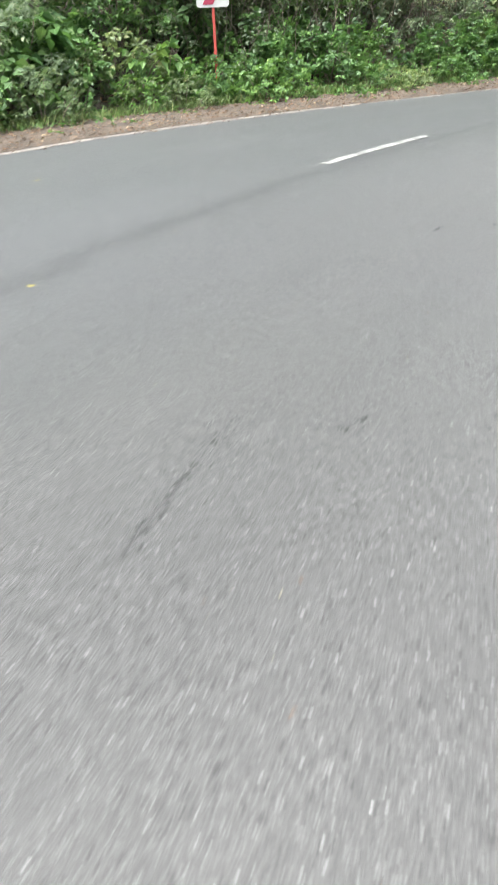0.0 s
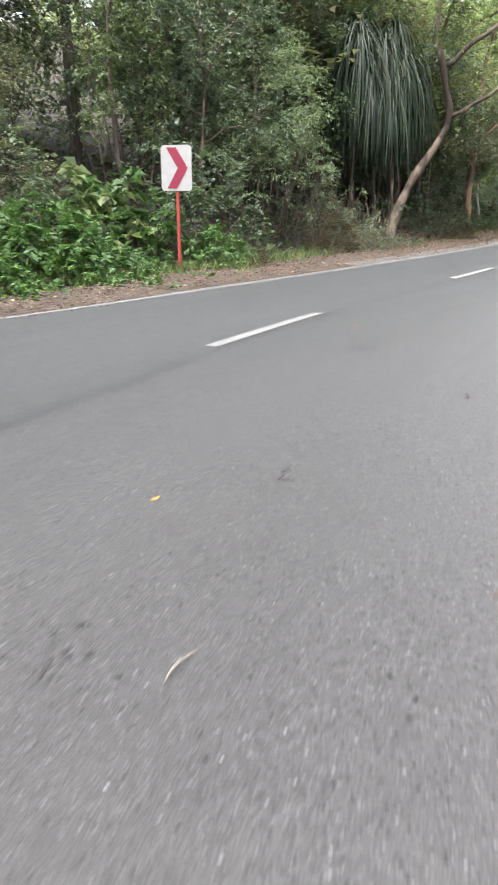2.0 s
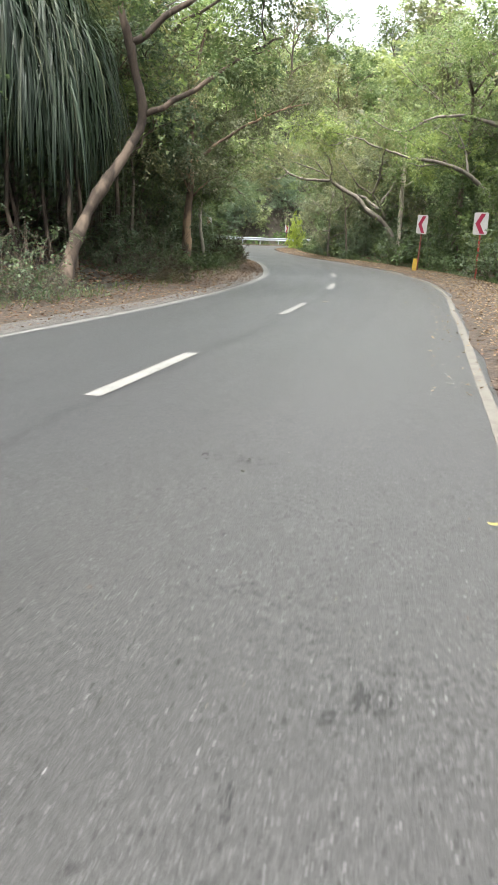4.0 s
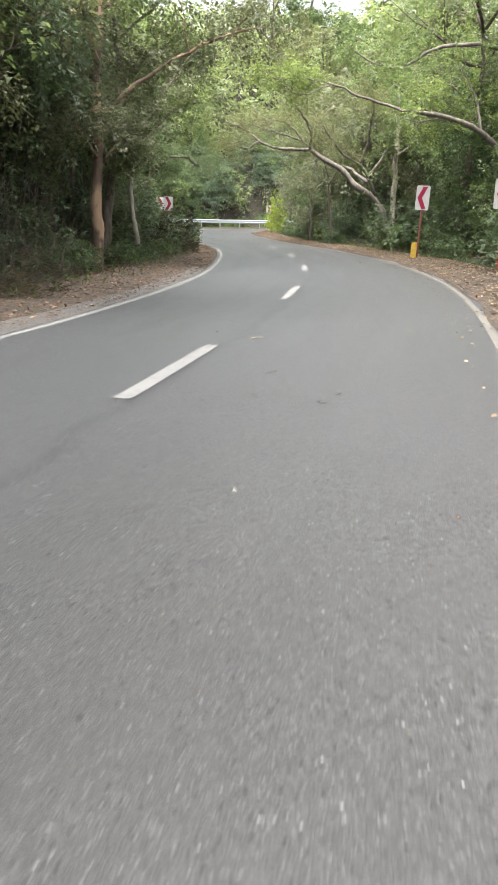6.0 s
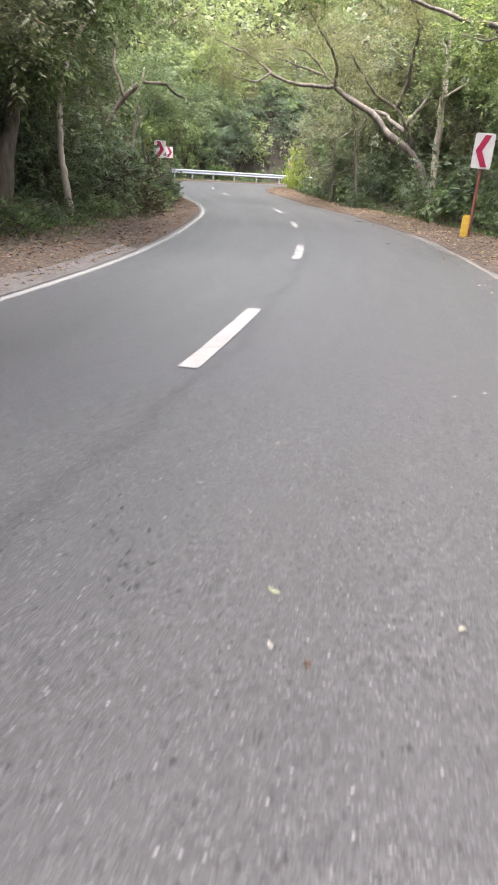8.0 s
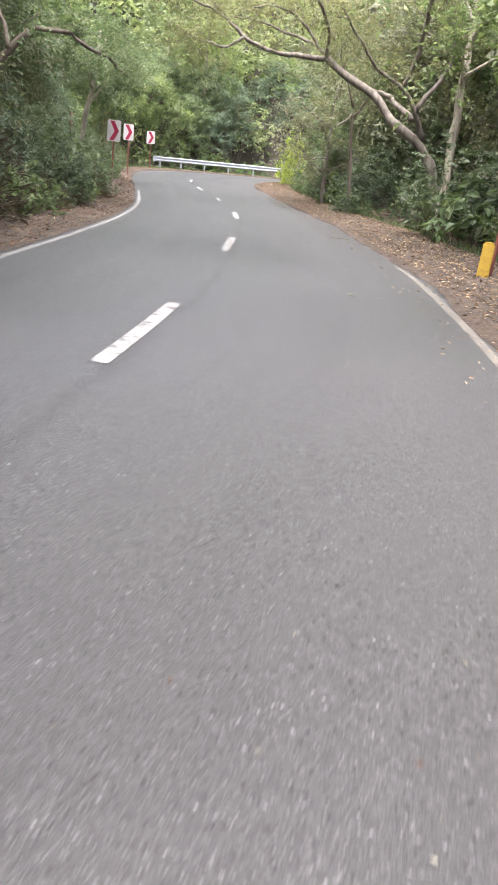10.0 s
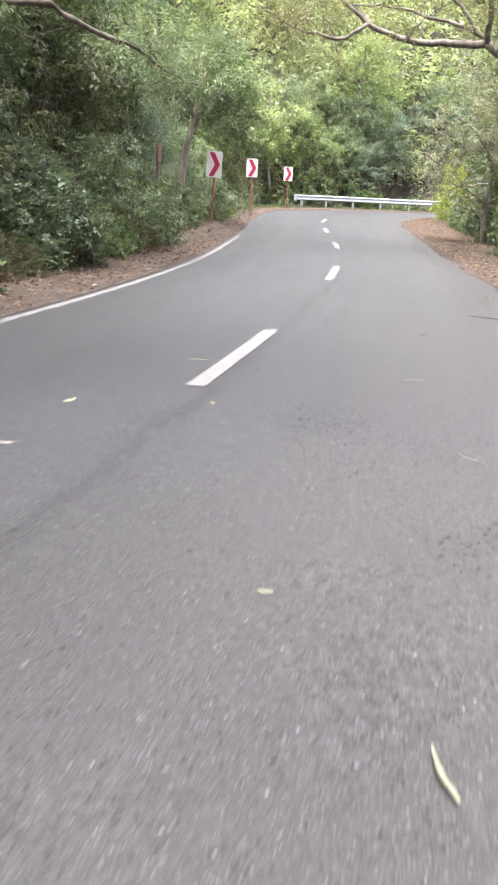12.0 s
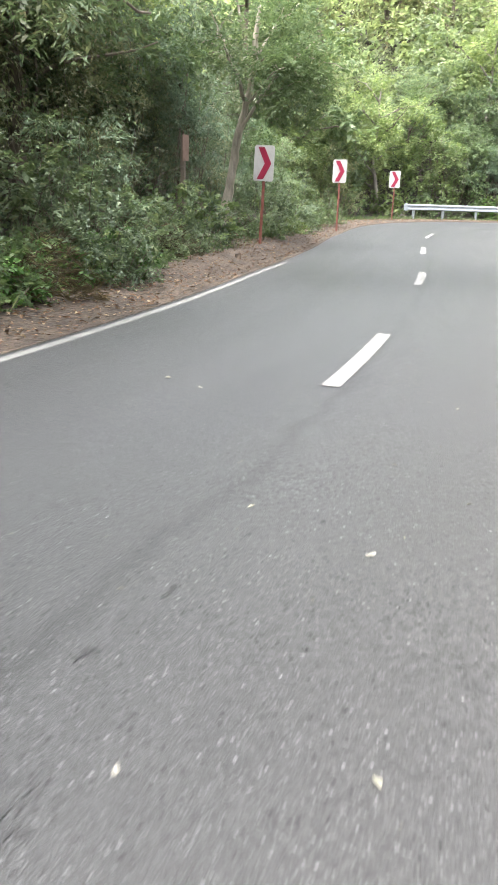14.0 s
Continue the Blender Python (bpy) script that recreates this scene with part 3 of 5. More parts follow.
def brush_meshes(seed, height, spread, stems, leaves, mat):
    """A tangle of thin dry stems that arch over, with few leaves."""
    r = np.random.default_rng(seed)
    tubes, tips = [], []
    for _ in range(stems):
        a = np.array([*r.normal(size=2) * spread * 0.45, -0.1])
        d = np.array([*r.normal(size=2) * spread * 0.5, height * r.uniform(0.35, 1.0)])
        p = crooked(r, a, a + d, 7, 0.05)
        p[:, 2] -= np.linspace(0, 1, 7) ** 2 * height * r.uniform(0, 0.35)
        tubes.append((p, np.linspace(0.009, 0.003, 7), 4))
        tips += list(p[3:])
    tips = np.array(tips)
    v, f = clump_leaves(r, tips[r.integers(0, len(tips), leaves)], np.full(leaves, 0.22), 9, 0.11, 0.05, hang=0.5, fine=True)
    return tubes_mesh("stem", tubes, TWIG), mesh_of("foliage", v, f, mat)


def hanging_meshes(seed, height, strands, mat):
    """Strands of creeper that hang from high up nearly to the ground, thick with small leaves in places."""
    r = np.random.default_rng(seed)
    tubes, centres = [], []
    for _ in range(strands):
        top = np.array([*r.normal(size=2) * 0.45, height * r.uniform(0.8, 1.0)])
        low = np.array([*(top[:2] + r.normal(size=2) * 0.25), height * r.uniform(-0.03, 0.35)])
        p = crooked(r, low, top, 9, 0.07)
        tubes.append((p, np.full(9, r.uniform(0.006, 0.014)), 4))
        for q in p[r.integers(2, 5):]:
            centres += [q + r.normal(size=3) * (0.09, 0.09, 0.22) for _ in range(3)]
    stay = crooked(r, (0, 0, -0.3), (0.1, 0, height), 9, 0.1)
    tubes.append((stay, np.linspace(0.06, 0.03, 9), 6))
    centres = np.array(centres)
    v, f = clump_leaves(r, centres, r.uniform(0.13, 0.3, len(centres)), 20, 0.10, 0.07, hang=0.7, fine=True)
    return tubes_mesh("stem", tubes, TWIG), mesh_of("foliage", v, f, mat)


SHRUBS["brush"] = brush_meshes(81, 1.5, 1.1, 60, 60, LEAF_DARK)
SHRUBS["brush_tall"] = brush_meshes(82, 2.6, 1.2, 60, 70, LEAF_DARK)
SHRUBS["hanging"] = hanging_meshes(83, 5.5, 9, LEAF_MID)
SHRUBS["hanging_dark"] = hanging_meshes(84, 5.0, 8, LEAF_DARK)
TREES["slim"] = tree_meshes(85, 7.5, 2.2, 0.06, 0.55, 50, 60, (0.15, 0.06), LEAF_OLIVE, BARK, hang=0.35, clump_r=0.6, limbs=7)
TREES["slim_dark"] = tree_meshes(86, 7.0, 2.4, 0.075, 0.5, 60, 60, (0.16, 0.08), LEAF_DARK, BARK_BROWN, hang=0.3, clump_r=0.65, limbs=7)
TREE_WORDS = {
    "slim": "slim grey-stemmed tree with sparse olive leaves", "slim_dark": "slim dark-stemmed tree in the thicket",
    "canopy": "tall tree whose high crown is put there to shade road and bank", "canopy_bright": "tall light green tree spreading over the road",
    "broad": "broad-leaved roadside tree with a full green crown", "dark": "dark green roadside tree with dense foliage",
    "feather": "feathery blue-green tree with drooping fronds", "bright": "light green tree with a pale trunk",
    "olive": "olive green tree with thin grey limbs", "far": "tall forest tree on the slope behind the road",
    "far_bright": "tall forest tree on the slope, coloured light green as if sunlit", "far_olive": "tall olive green forest tree on the slope",
}
SHRUB_WORDS = {
    "brush": "tangle of thin dry brown stems under the trees", "brush_tall": "tall tangle of arching dry stems",
    "hanging": "column of leafy creepers hanging from a thin stem", "hanging_dark": "dark creepers hanging from a thin stem",
    "fresh": "lush green leafy shrub beside the road", "fresh_big": "lush shrub with large hanging leaves",
    "fresh_thicket": "tall lush green thicket hung with creepers", "creeper": "low green creeper spreading onto the verge",
    "leafy": "leafy green shrub beside the road", "bright": "low light green shrub on the verge",
    "big_leaf": "shrub with large hanging green leaves", "dark": "tall dark green thicket shrub",
    "feather": "feathery blue-green shrub on the bank", "dry": "straggly half-dry shrub with thin leaves",
    "thicket": "tall tangled green thicket on the bank", "thicket_dark": "tall dark green thicket in the shade",
    "thicket_feather": "tall feathery blue-green thicket", "thicket_olive": "tall dry olive green thicket",
    "thicket_far": "tall thicket beyond the bend, coloured light green as if sunlit", "lime": "bright yellow-green bush at the bend",
}


def scale_turn(x, y, z, size, turn, tall=1.0):
    return pose(x, y, z, 0, 0, turn) @ Matrix.Diagonal((size, size, size * tall, 1))


def place(kind, key, x, y, size, turn, tall=1.0):
    m = scale_turn(x, y, float(hill(x, y)) - 0.05, size, turn, tall)
    if kind == "tree":
        return plant("tree", TREES[key], ("trunk", "crown"), m, TREE_WORDS[key], "tree", "roadside trees")
    return plant("shrub", SHRUBS[key], ("stem", "foliage"), m, SHRUB_WORDS[key], "shrub", "roadside shrubs")


# the dim gap before the screw pine
GLADE = [(16.9, 31.1, 0.35), (13.2, 31.0, 0.5), (16.5, 32.6, 0.7), (14.3, 33.5, 0.6), (14.8, 32.4, 0.4), (15.2, 31.6, 0.8), (16.2, 31.9, 0.7)]


def row(kind, side, s0, s1, step, near, far, keys, sizes, seed, skip=(), back=None):
    """Plants along the road: near and far are metres beyond the edge line."""
    r = random.Random(seed)
    s = s0
    while s < s1:
        off = half(s, side) + r.uniform(near, far)
        x, y = at_road(s + r.uniform(-0.3, 0.3) * step, side * off)
        key, size, turn = r.choice(keys), r.uniform(*sizes), r.uniform(0, 360)
        clear = ((CENTRE - (x, y)) ** 2).sum(1).min() ** 0.5 > off - 0.6
        if clear and not any((x - a) ** 2 + (y - b) ** 2 < c * c for a, b, c in skip):
            tall = r.uniform(0.85, 1.2)
            if any((x - a) ** 2 + (y - b) ** 2 < c * c for a, b, c in GLADE):
                pass
            elif back is None:
                place(kind, key, float(x), float(y), size, turn, tall)
            else:
                back.append((SHRUBS[key][1], scale_turn(float(x), float(y), float(hill(x, y)) - 0.05, size, turn, tall)))
        s += step * r.uniform(0.75, 1.25)


def joined(name, items, label):
    """Many far plants that nobody could count, as one mesh."""
    vs, fs, ms, mats, n = [], [], [], [], 0
    for me, m in items:
        v = np.empty(len(me.vertices) * 3)
        me.vertices.foreach_get("co", v)
        m = np.array(m)
        v = v.reshape(-1, 3) @ m[:3, :3].T + m[:3, 3]
        f = np.empty(len(me.loops), int)
        me.loops.foreach_get("vertex_index", f)
        f = f.reshape(-1, 3) + n
        if me.materials[0] not in mats:
            mats.append(me.materials[0])
        ms.append(np.full(len(f), mats.index(me.materials[0])))
        vs.append(v)
        fs.append(f)
        n += len(v)
    out = mesh_of(name, np.vstack(vs), np.vstack(fs), mats[0])
    for mat in mats[1:]:
        out.materials.append(mat)
    out.polygons.foreach_set("material_index", np.concatenate(ms).astype(np.int32))
    tagged(new(name, out), label, "thicket", kind="stuff")


SA = s_of(-0.8, 8.6) + 1
SB = s_of(14.35, 24.0)
SC = s_of(31, 37)
SD = s_of(46.7, 59.3)
SE = s_of(58.5, 72.6)
OPEN = [(19.3, 33.2, 1.6), (18.3, 32.2, 1.2), (26, 39.2, 1.3), (25.3, 38.2, 1.0), (24.9, 37.3, 0.7), (29.4, 42.3, 1.1), (28.8, 41.0, 0.9), (28.3, 40.2, 0.7), (27.4, 41.2, 0.8), (9.8, 26.2, 0.7), (7.0, 28.6, 1.2), (7.3, 30.2, 1.2), (7.8, 32.4, 1.3), (12.6, 28.9, 1.0), (13.6, 30.0, 0.9), (1.3, 22.0, 1.0), (42.3, 58.9, 0.9), (41.3, 62.6, 1.0), (40.4, 58.6, 0.7), (39.9, 57.4, 0.8), (41.6, 60.2, 1.2), (40.9, 61.2, 1.0), (47.7, 67.2, 1.2), (54, 75.5, 1.6),
        (37.5, 38.2, 1.1), (34.8, 33.6, 1.0), (46.9, 46.9, 1.1), (45.9, 46.1, 1.2), (45.0, 45.3, 1.1), (44.2, 44.6, 0.9), (46.4, 50.2, 1.1), (45.4, 49.6, 0.9), (47.2, 50.0, 1.6)]
# left bank, first bend: green thicket
BACK = []
row("shrub", 1, SA + 5, SB - 1, 0.62, 1.6, 2.15, ["fresh", "creeper", "fresh", "leafy"], (0.5, 0.8), 1, OPEN)
row("shrub", 1, SA + 13, SB - 6, 0.9, 1.5, 2.2, ["bright", "fresh", "bright"], (0.45, 0.75), 43, OPEN)
row("shrub", 1, SA + 5, SB - 1, 0.8, 1.0, 1.5, ["creeper"], (0.4, 0.75), 39, OPEN)
row("shrub", 1, SA + 3, SA + 17, 0.75, 2.3, 3.2, ["fresh", "fresh_big", "fresh", "leafy", "fresh"], (0.8, 1.15), 2, OPEN)
row("shrub", 1, SA + 17, SB - 3, 0.9, 2.2, 3.0, ["fresh", "fresh", "leafy", "creeper"], (0.45, 0.75), 2, OPEN)
row("shrub", 1, SA + 3, SB - 3, 1.2, 3.5, 4.4, ["dark", "feather", "brush_tall", "fresh_big", "brush"], (0.85, 1.2), 3, OPEN)
row("shrub", 1, SA + 2, SA + 14, 1.3, 4.2, 5.6, ["fresh_thicket", "thicket", "hanging", "fresh_thicket", "thicket_feather"], (0.75, 1.1), 56, OPEN)
row("shrub", 1, SA + 14, SB, 1.5, 4.6, 6.0, ["thicket_olive", "thicket_feather", "hanging", "thicket_dark", "thicket_feather", "hanging_dark"], (0.8, 1.1), 4, OPEN)
row("shrub", 1, SA + 12, SB + 2, 2.0, 7.0, 9.0, ["thicket_olive", "thicket_dark", "thicket_dark"], (1.0, 1.35), 5, (), BACK)
for x, y, key, size in [(0.45, 23.3, "fresh_big", 1.0), (1.6, 23.4, "fresh", 1.1), (2.3, 23.0, "fresh", 0.9), (1.2, 24.4, "dark", 1.1), (2.4, 24.6, "fresh_thicket", 0.7), (0.2, 24.2, "fresh_thicket", 0.7), (0.9, 22.6, "creeper", 0.6), (0.9, 21.5, "fresh", 0.75), (1.6, 21.6, "fresh_big", 0.55), (2.2, 21.8, "fresh", 0.8), (0.2, 21.3, "fresh_big", 0.8), (1.9, 22.5, "fresh", 0.5), (1.3, 21.7, "creeper", 0.7), (0.6, 21.9, "fresh", 0.5), (1.95, 21.9, "fresh", 0.5), (1.3, 22.45, "fresh", 0.6),
                        (8.3, 27.3, "big_leaf", 1.0), (9.2, 27.6, "fresh", 1.0), (10.4, 27.0, "fresh", 0.8), (10.6, 28.2, "dark", 1.0), (8.9, 26.6, "creeper", 0.7), (10.5, 26.3, "creeper", 0.6)]:
    place("shrub", key, x, y, size, (x * 131) % 360)
for x, y, key, size in [(7.2, 31.4, "hanging", 1.15), (5.6, 31.2, "hanging", 1.1), (3.4, 29.6, "hanging_dark", 1.1), (12.2, 33.2, "hanging_dark", 1.1), (8.7, 28.0, "fresh_big", 1.0), (13.2, 31.0, "thicket_feather", 0.95),
                        (5.4, 28.3, "feather", 1.0), (10.6, 31.8, "thicket_feather", 1.0), (14.6, 30.3, "brush_tall", 0.9), (16.6, 31.4, "brush", 1.0), (15.4, 34.4, "hanging", 0.9)]:
    place("shrub", key, x, y, size, (x * 131) % 360)
for x, y, key, size in [(20.6, 37.6, "olive", 0.85), (23.4, 40.2, "bright", 0.8), (17.2, 37.0, "slim", 1.0), (15.2, 34.6, "slim_dark", 1.0), (13.4, 34.2, "slim_dark", 1.0), (21.6, 36.2, "slim_dark", 1.0), (22.6, 37.3, "slim", 0.95), (18.6, 36.0, "slim_dark", 0.9), (9.3, 33.0, "slim", 1.05), (6.6, 32.6, "slim_dark", 1.05)]:
    place("tree", key, x, y, size, (x * 77) % 360)
# left bank, middle: darker, drier
row("shrub", 1, SB - 2, SB + 26, 1.1, 1.3, 2.0, ["dry", "brush", "brush", "dry", "creeper"], (0.3, 0.5), 7, OPEN)
row("shrub", 1, SB + 1, SB + 14, 0.8, 2.0, 3.2, ["dry", "brush", "brush", "brush_tall"], (0.5, 0.8), 40, OPEN)
row("shrub", 1, SB + 2, SC - 6, 1.3, 3.2, 4.6, ["brush_tall", "brush", "brush_tall", "dark"], (0.6, 1.0), 8, OPEN)
row("tree", 1, SB + 1, SD, 1.9, 3.6, 6.0, ["slim_dark", "slim"], (0.7, 1.0), 51, OPEN)
row("shrub", 1, SC - 6, SC + 6, 1.6, 3.4, 4.8, ["dark", "dry", "dark"], (0.5, 0.8), 44, OPEN)
row("shrub", 1, SC + 8, SD - 3, 0.8, 1.35, 1.9, ["leafy", "creeper", "dark", "leafy"], (0.3, 0.5), 57, OPEN)
row("shrub", 1, s_of(34.9, 48.0), s_of(38.6, 53.4), 0.55, 1.5, 2.0, ["leafy", "dark", "leafy", "fresh"], (0.5, 0.75), 61)
place("shrub", "big_leaf", 38.25, 53.75, 0.62, 40, 0.9)
place("shrub", "leafy", 38.55, 54.0, 0.6, 200)
place("shrub", "leafy", 40.3, 57.95, 1.2, 75)
# the two canopy trees are added: crowns above view that shade the bank
for x, y, key, size, turn in [(49.2, 54.4, "olive", 0.62, 20), (51.7, 54.8, "dark", 0.62, 130), (13.2, 34.4, "canopy", 1.1, 40), (9.2, 33.2, "canopy", 0.8, 200)]:
    place("tree", key, x, y, size, turn)
row("shrub", 1, SC + 6, SD, 1.4, 2.8, 4.0, ["dark", "brush_tall", "feather", "brush"], (0.7, 1.1), 45, OPEN)
row("shrub", 1, SC, SD + 4, 2.2, 4.2, 5.6, ["hanging_dark", "hanging", "thicket_olive"], (0.8, 1.1), 52, OPEN)
row("shrub", 1, SB + 3, SD, 2.5, 5.0, 7.0, ["thicket_dark", "thicket_olive", "thicket_dark"], (0.8, 1.1), 9, OPEN)
row("tree", 1, SB + 5, SD, 3.4, 5.0, 8.0, ["dark", "olive", "broad", "feather"], (0.75, 1.05), 10, OPEN)
# left bank, towards the far bend
row("shrub", 1, SC + 1, SD + 12, 1.1, 1.15, 2.0, ["leafy", "dark", "dry", "leafy"], (0.45, 0.8), 12, OPEN)
row("shrub", 1, SD - 6, SE, 1.7, 4.0, 6.0, ["thicket", "thicket_feather", "thicket_olive"], (0.6, 0.9), 13, OPEN)
row("tree", 1, SD, SE + 6, 3.0, 6.0, 10.0, ["broad", "bright", "olive", "feather"], (0.8, 1.1), 14)
# right side
row("shrub", -1, SB + 18, SD + 6, 1.15, 2.5, 3.3, ["leafy", "dark", "leafy", "big_leaf"], (0.55, 0.95), 15, OPEN)
row("shrub", -1, SB + 23, SD + 6, 1.8, 4.0, 5.4, ["dark", "thicket", "leafy"], (0.8, 1.1), 16, OPEN)
row("shrub", -1, SB + 28, SD + 4, 3.2, 6.0, 8.5, ["thicket", "thicket", "thicket_olive"], (0.9, 1.25), 17, OPEN, BACK)
row("tree", -1, SB + 24, SD + 6, 3.6, 6.0, 8.5, ["bright", "broad", "olive"], (0.8, 1.05), 19, OPEN)
# high crowns that reach over the road
row("tree", 1, SB + 5, SD - 2, 9.0, 4.6, 6.6, ["canopy_bright", "canopy"], (0.9, 1.1), 34, OPEN)
# row of added crowns, mostly above view, to shade the left bank
row("tree", 1, SA + 16, SB + 5, 4.6, 6.0, 8.0, ["canopy"], (0.95, 1.1), 54, OPEN)
# row of unseen right-hand trees, added to keep light off the left bank
row("tree", -1, SA + 11, SB + 11, 5.0, 8.0, 11.0, ["far", "far_olive"], (0.85, 1.1), 55)
row("tree", 1, SA + 7, SB + 2, 4.2, 9.0, 12.0, ["far", "broad", "far_olive"], (0.95, 1.2), 46)
row("tree", -1, SB + 14, SD - 8, 8.5, 4.2, 5.8, ["canopy_bright", "canopy"], (0.85, 1.05), 35, OPEN)
row("tree", -1, SB + 23, SD + 8, 6.5, 8.0, 11.0, ["far_bright", "far_olive", "far_bright"], (1.1, 1.4), 31)
row("tree", 1, SB + 8, SE, 6.5, 8.0, 12.0, ["far_bright", "far_olive", "far"], (1.0, 1.3), 32)
row("tree", -1, SD - 4, SE - 4, 3.2, 4.8, 7.0, ["bright", "olive", "broad"], (0.9, 1.15), 33, OPEN)
# beyond the far bend and on the slopes
row("shrub", 1, SD + 14, SE + 11, 1.1, 5.3, 6.4, ["leafy", "fresh", "dark", "leafy", "big_leaf"], (0.8, 1.25), 22, OPEN)
row("shrub", 1, SE - 5, SE + 13, 1.6, 6.6, 8.0, ["dark", "thicket_feather", "thicket", "thicket_far"], (0.75, 1.05), 23)
row("shrub", 1, SE - 3, SE + 13, 2.0, 8.4, 11.0, ["thicket_dark", "thicket", "thicket_far", "thicket_feather"], (0.9, 1.2), 41)
row("tree", 1, SE - 1, SE + 16, 3.6, 9.0, 13.0, ["bright", "broad", "feather"], (0.9, 1.2), 24)
row("tree", 1, SE, SE + 16, 4.2, 16.0, 21.0, ["far", "far_bright", "far_olive"], (0.9, 1.2), 25)
row("tree", 1, SE, SE + 28, 4.2, 24.0, 31.0, ["far_bright", "far", "far_olive"], (1.0, 1.35), 26)
row("tree", 1, SD + 4, SE + 28, 5.0, 36.0, 48.0, ["far_bright", "far_bright", "far"], (1.3, 1.7), 27)
row("shrub", 1, SE, SE + 14, 2.4, 9.0, 13.0, ["thicket_far", "thicket", "thicket_feather"], (1.0, 1.4), 37, (), BACK)
row("shrub", 1, SE, SE + 14, 2.8, 13.0, 18.0, ["thicket_far", "thicket_olive"], (1.2, 1.6), 38, (), BACK)
joined("back_thicket", BACK, "tangled green thicket behind the roadside plants")
place("shrub", "lime", 58.15, 66.7, 0.62, 30, 2.3)
place("shrub", "lime", 59.3, 67.8, 0.6, 200, 2.2)
for x, y, key, size in [(40.6, 57.9, "dark", 0.6), (40.75, 58.2, "brush_tall", 0.6), (26.9, 39.6, "leafy", 0.55), (27.9, 40.8, "dark", 0.32), (25.1, 38.4, "leafy", 0.5), (29.1, 41.7, "leafy", 0.5), (24.3, 37.4, "leafy", 0.55), (28.5, 41.4, "creeper", 0.8), (23.4, 36.7, "dark", 0.3), (30.4, 43.0, "leafy", 0.55), (46.1, 50.1, "dark", 0.4), (46.6, 50.2, "leafy", 0.6)]:
    place("shrub", key, x, y, size, (x * 131) % 360)
place("shrub", "lime", 57.6, 66.3, 0.4, 120, 0.6)


def custom_tree(name, trunk, radii, limbs, clumps, per, leaf, mat, bark, label, seed, clump_r=0.6, spread=0.9, hang=0.2):
    """A tree with its own trunk line; limbs are lists of points with end radii; leaves gather round the limbs' outer halves."""
    r = np.random.default_rng(seed)
    tr = spline(trunk, 0.12)
    knots = np.random.default_rng(seed + 500)
    soft = lambda: np.convolve(knots.normal(size=len(tr) + 4), [0.2] * 5, "valid")
    girth = np.interp(np.linspace(0, 1, len(tr)), np.linspace(0, 1, len(radii)), radii) * (1 + 0.2 * soft())
    tr = tr + np.stack([soft(), soft(), soft() * 0], 1) * 0.035
    tubes = [(tr, girth, 10)]
    tips = [tr[-1]]
    for pts, r0, r1 in limbs:
        lp = spline(pts, 0.25)
        lp = lp + np.cumsum(r.normal(size=lp.shape), 0) * 0.03
        tubes.append((lp, np.linspace(r0, r1, len(lp)), 7))
        tips += list(lp[len(lp) // 2:])
        for k in range(3):
            i = int(len(lp) * r.uniform(0.35, 0.9))
            end = lp[i] + random_ways(r, 1, 0.7)[0] * r.uniform(0.6, 1.3) + (0, 0, 0.25)
            tw = crooked(r, lp[i], end, 6, 0.07)
            tubes.append((tw, np.linspace(r1 * 1.2, r1 * 0.4, 6), 5))
            tips += list(tw[3:])
    ob = new(name)
    tagged(ob, label, "tree")
    child("trunk", tubes_mesh("trunk", tubes, bark), ob)
    tips = np.array(tips)
    centres = tips[r.integers(0, len(tips), clumps)] + random_ways(r, clumps, 0.7) * r.uniform(0.1, 1, (clumps, 1)) * spread
    v, f = clump_leaves(r, centres, r.uniform(0.6, 1.2, clumps) * clump_r, int(per * 1.7), leaf[0] * 0.66, leaf[1] * 0.62, hang=hang)
    child("crown", mesh_of("crown", v, f, mat), ob)
    return ob


# the leaning trunk beside the strap-leaved plant
custom_tree("tree", [(17.7, 31.95, -0.3), (17.9, 32.15, 0.5), (18.6, 32.35, 1.7), (19.5, 32.5, 2.8), (19.86, 32.55, 3.45), (19.72, 32.62, 4.6), (19.45, 32.7, 5.8), (19.4, 32.6, 7.2)],
            [0.17, 0.13, 0.115, 0.105, 0.095, 0.075, 0.05],
            [([(19.85, 32.55, 3.45), (20.6, 32.2, 3.9), (21.5, 31.6, 4.7), (22.6, 31.0, 5.3)], 0.07, 0.02), ([(19.68, 32.63, 4.8), (21.0, 32.0, 5.8), (22.2, 31.2, 6.6), (23.4, 30.2, 7.0)], 0.08, 0.02),
             ([(19.49, 32.69, 5.6), (19.0, 31.6, 6.6), (18.0, 30.8, 7.2)], 0.06, 0.02), ([(19.4, 32.6, 7.0), (21.3, 31.4, 8.0), (22.6, 30.4, 8.3)], 0.06, 0.02)],
            125, 60, (0.15, 0.08), LEAF_MID, BARK_BROWN, "leaning tree with a forked brown trunk over the verge", 41)
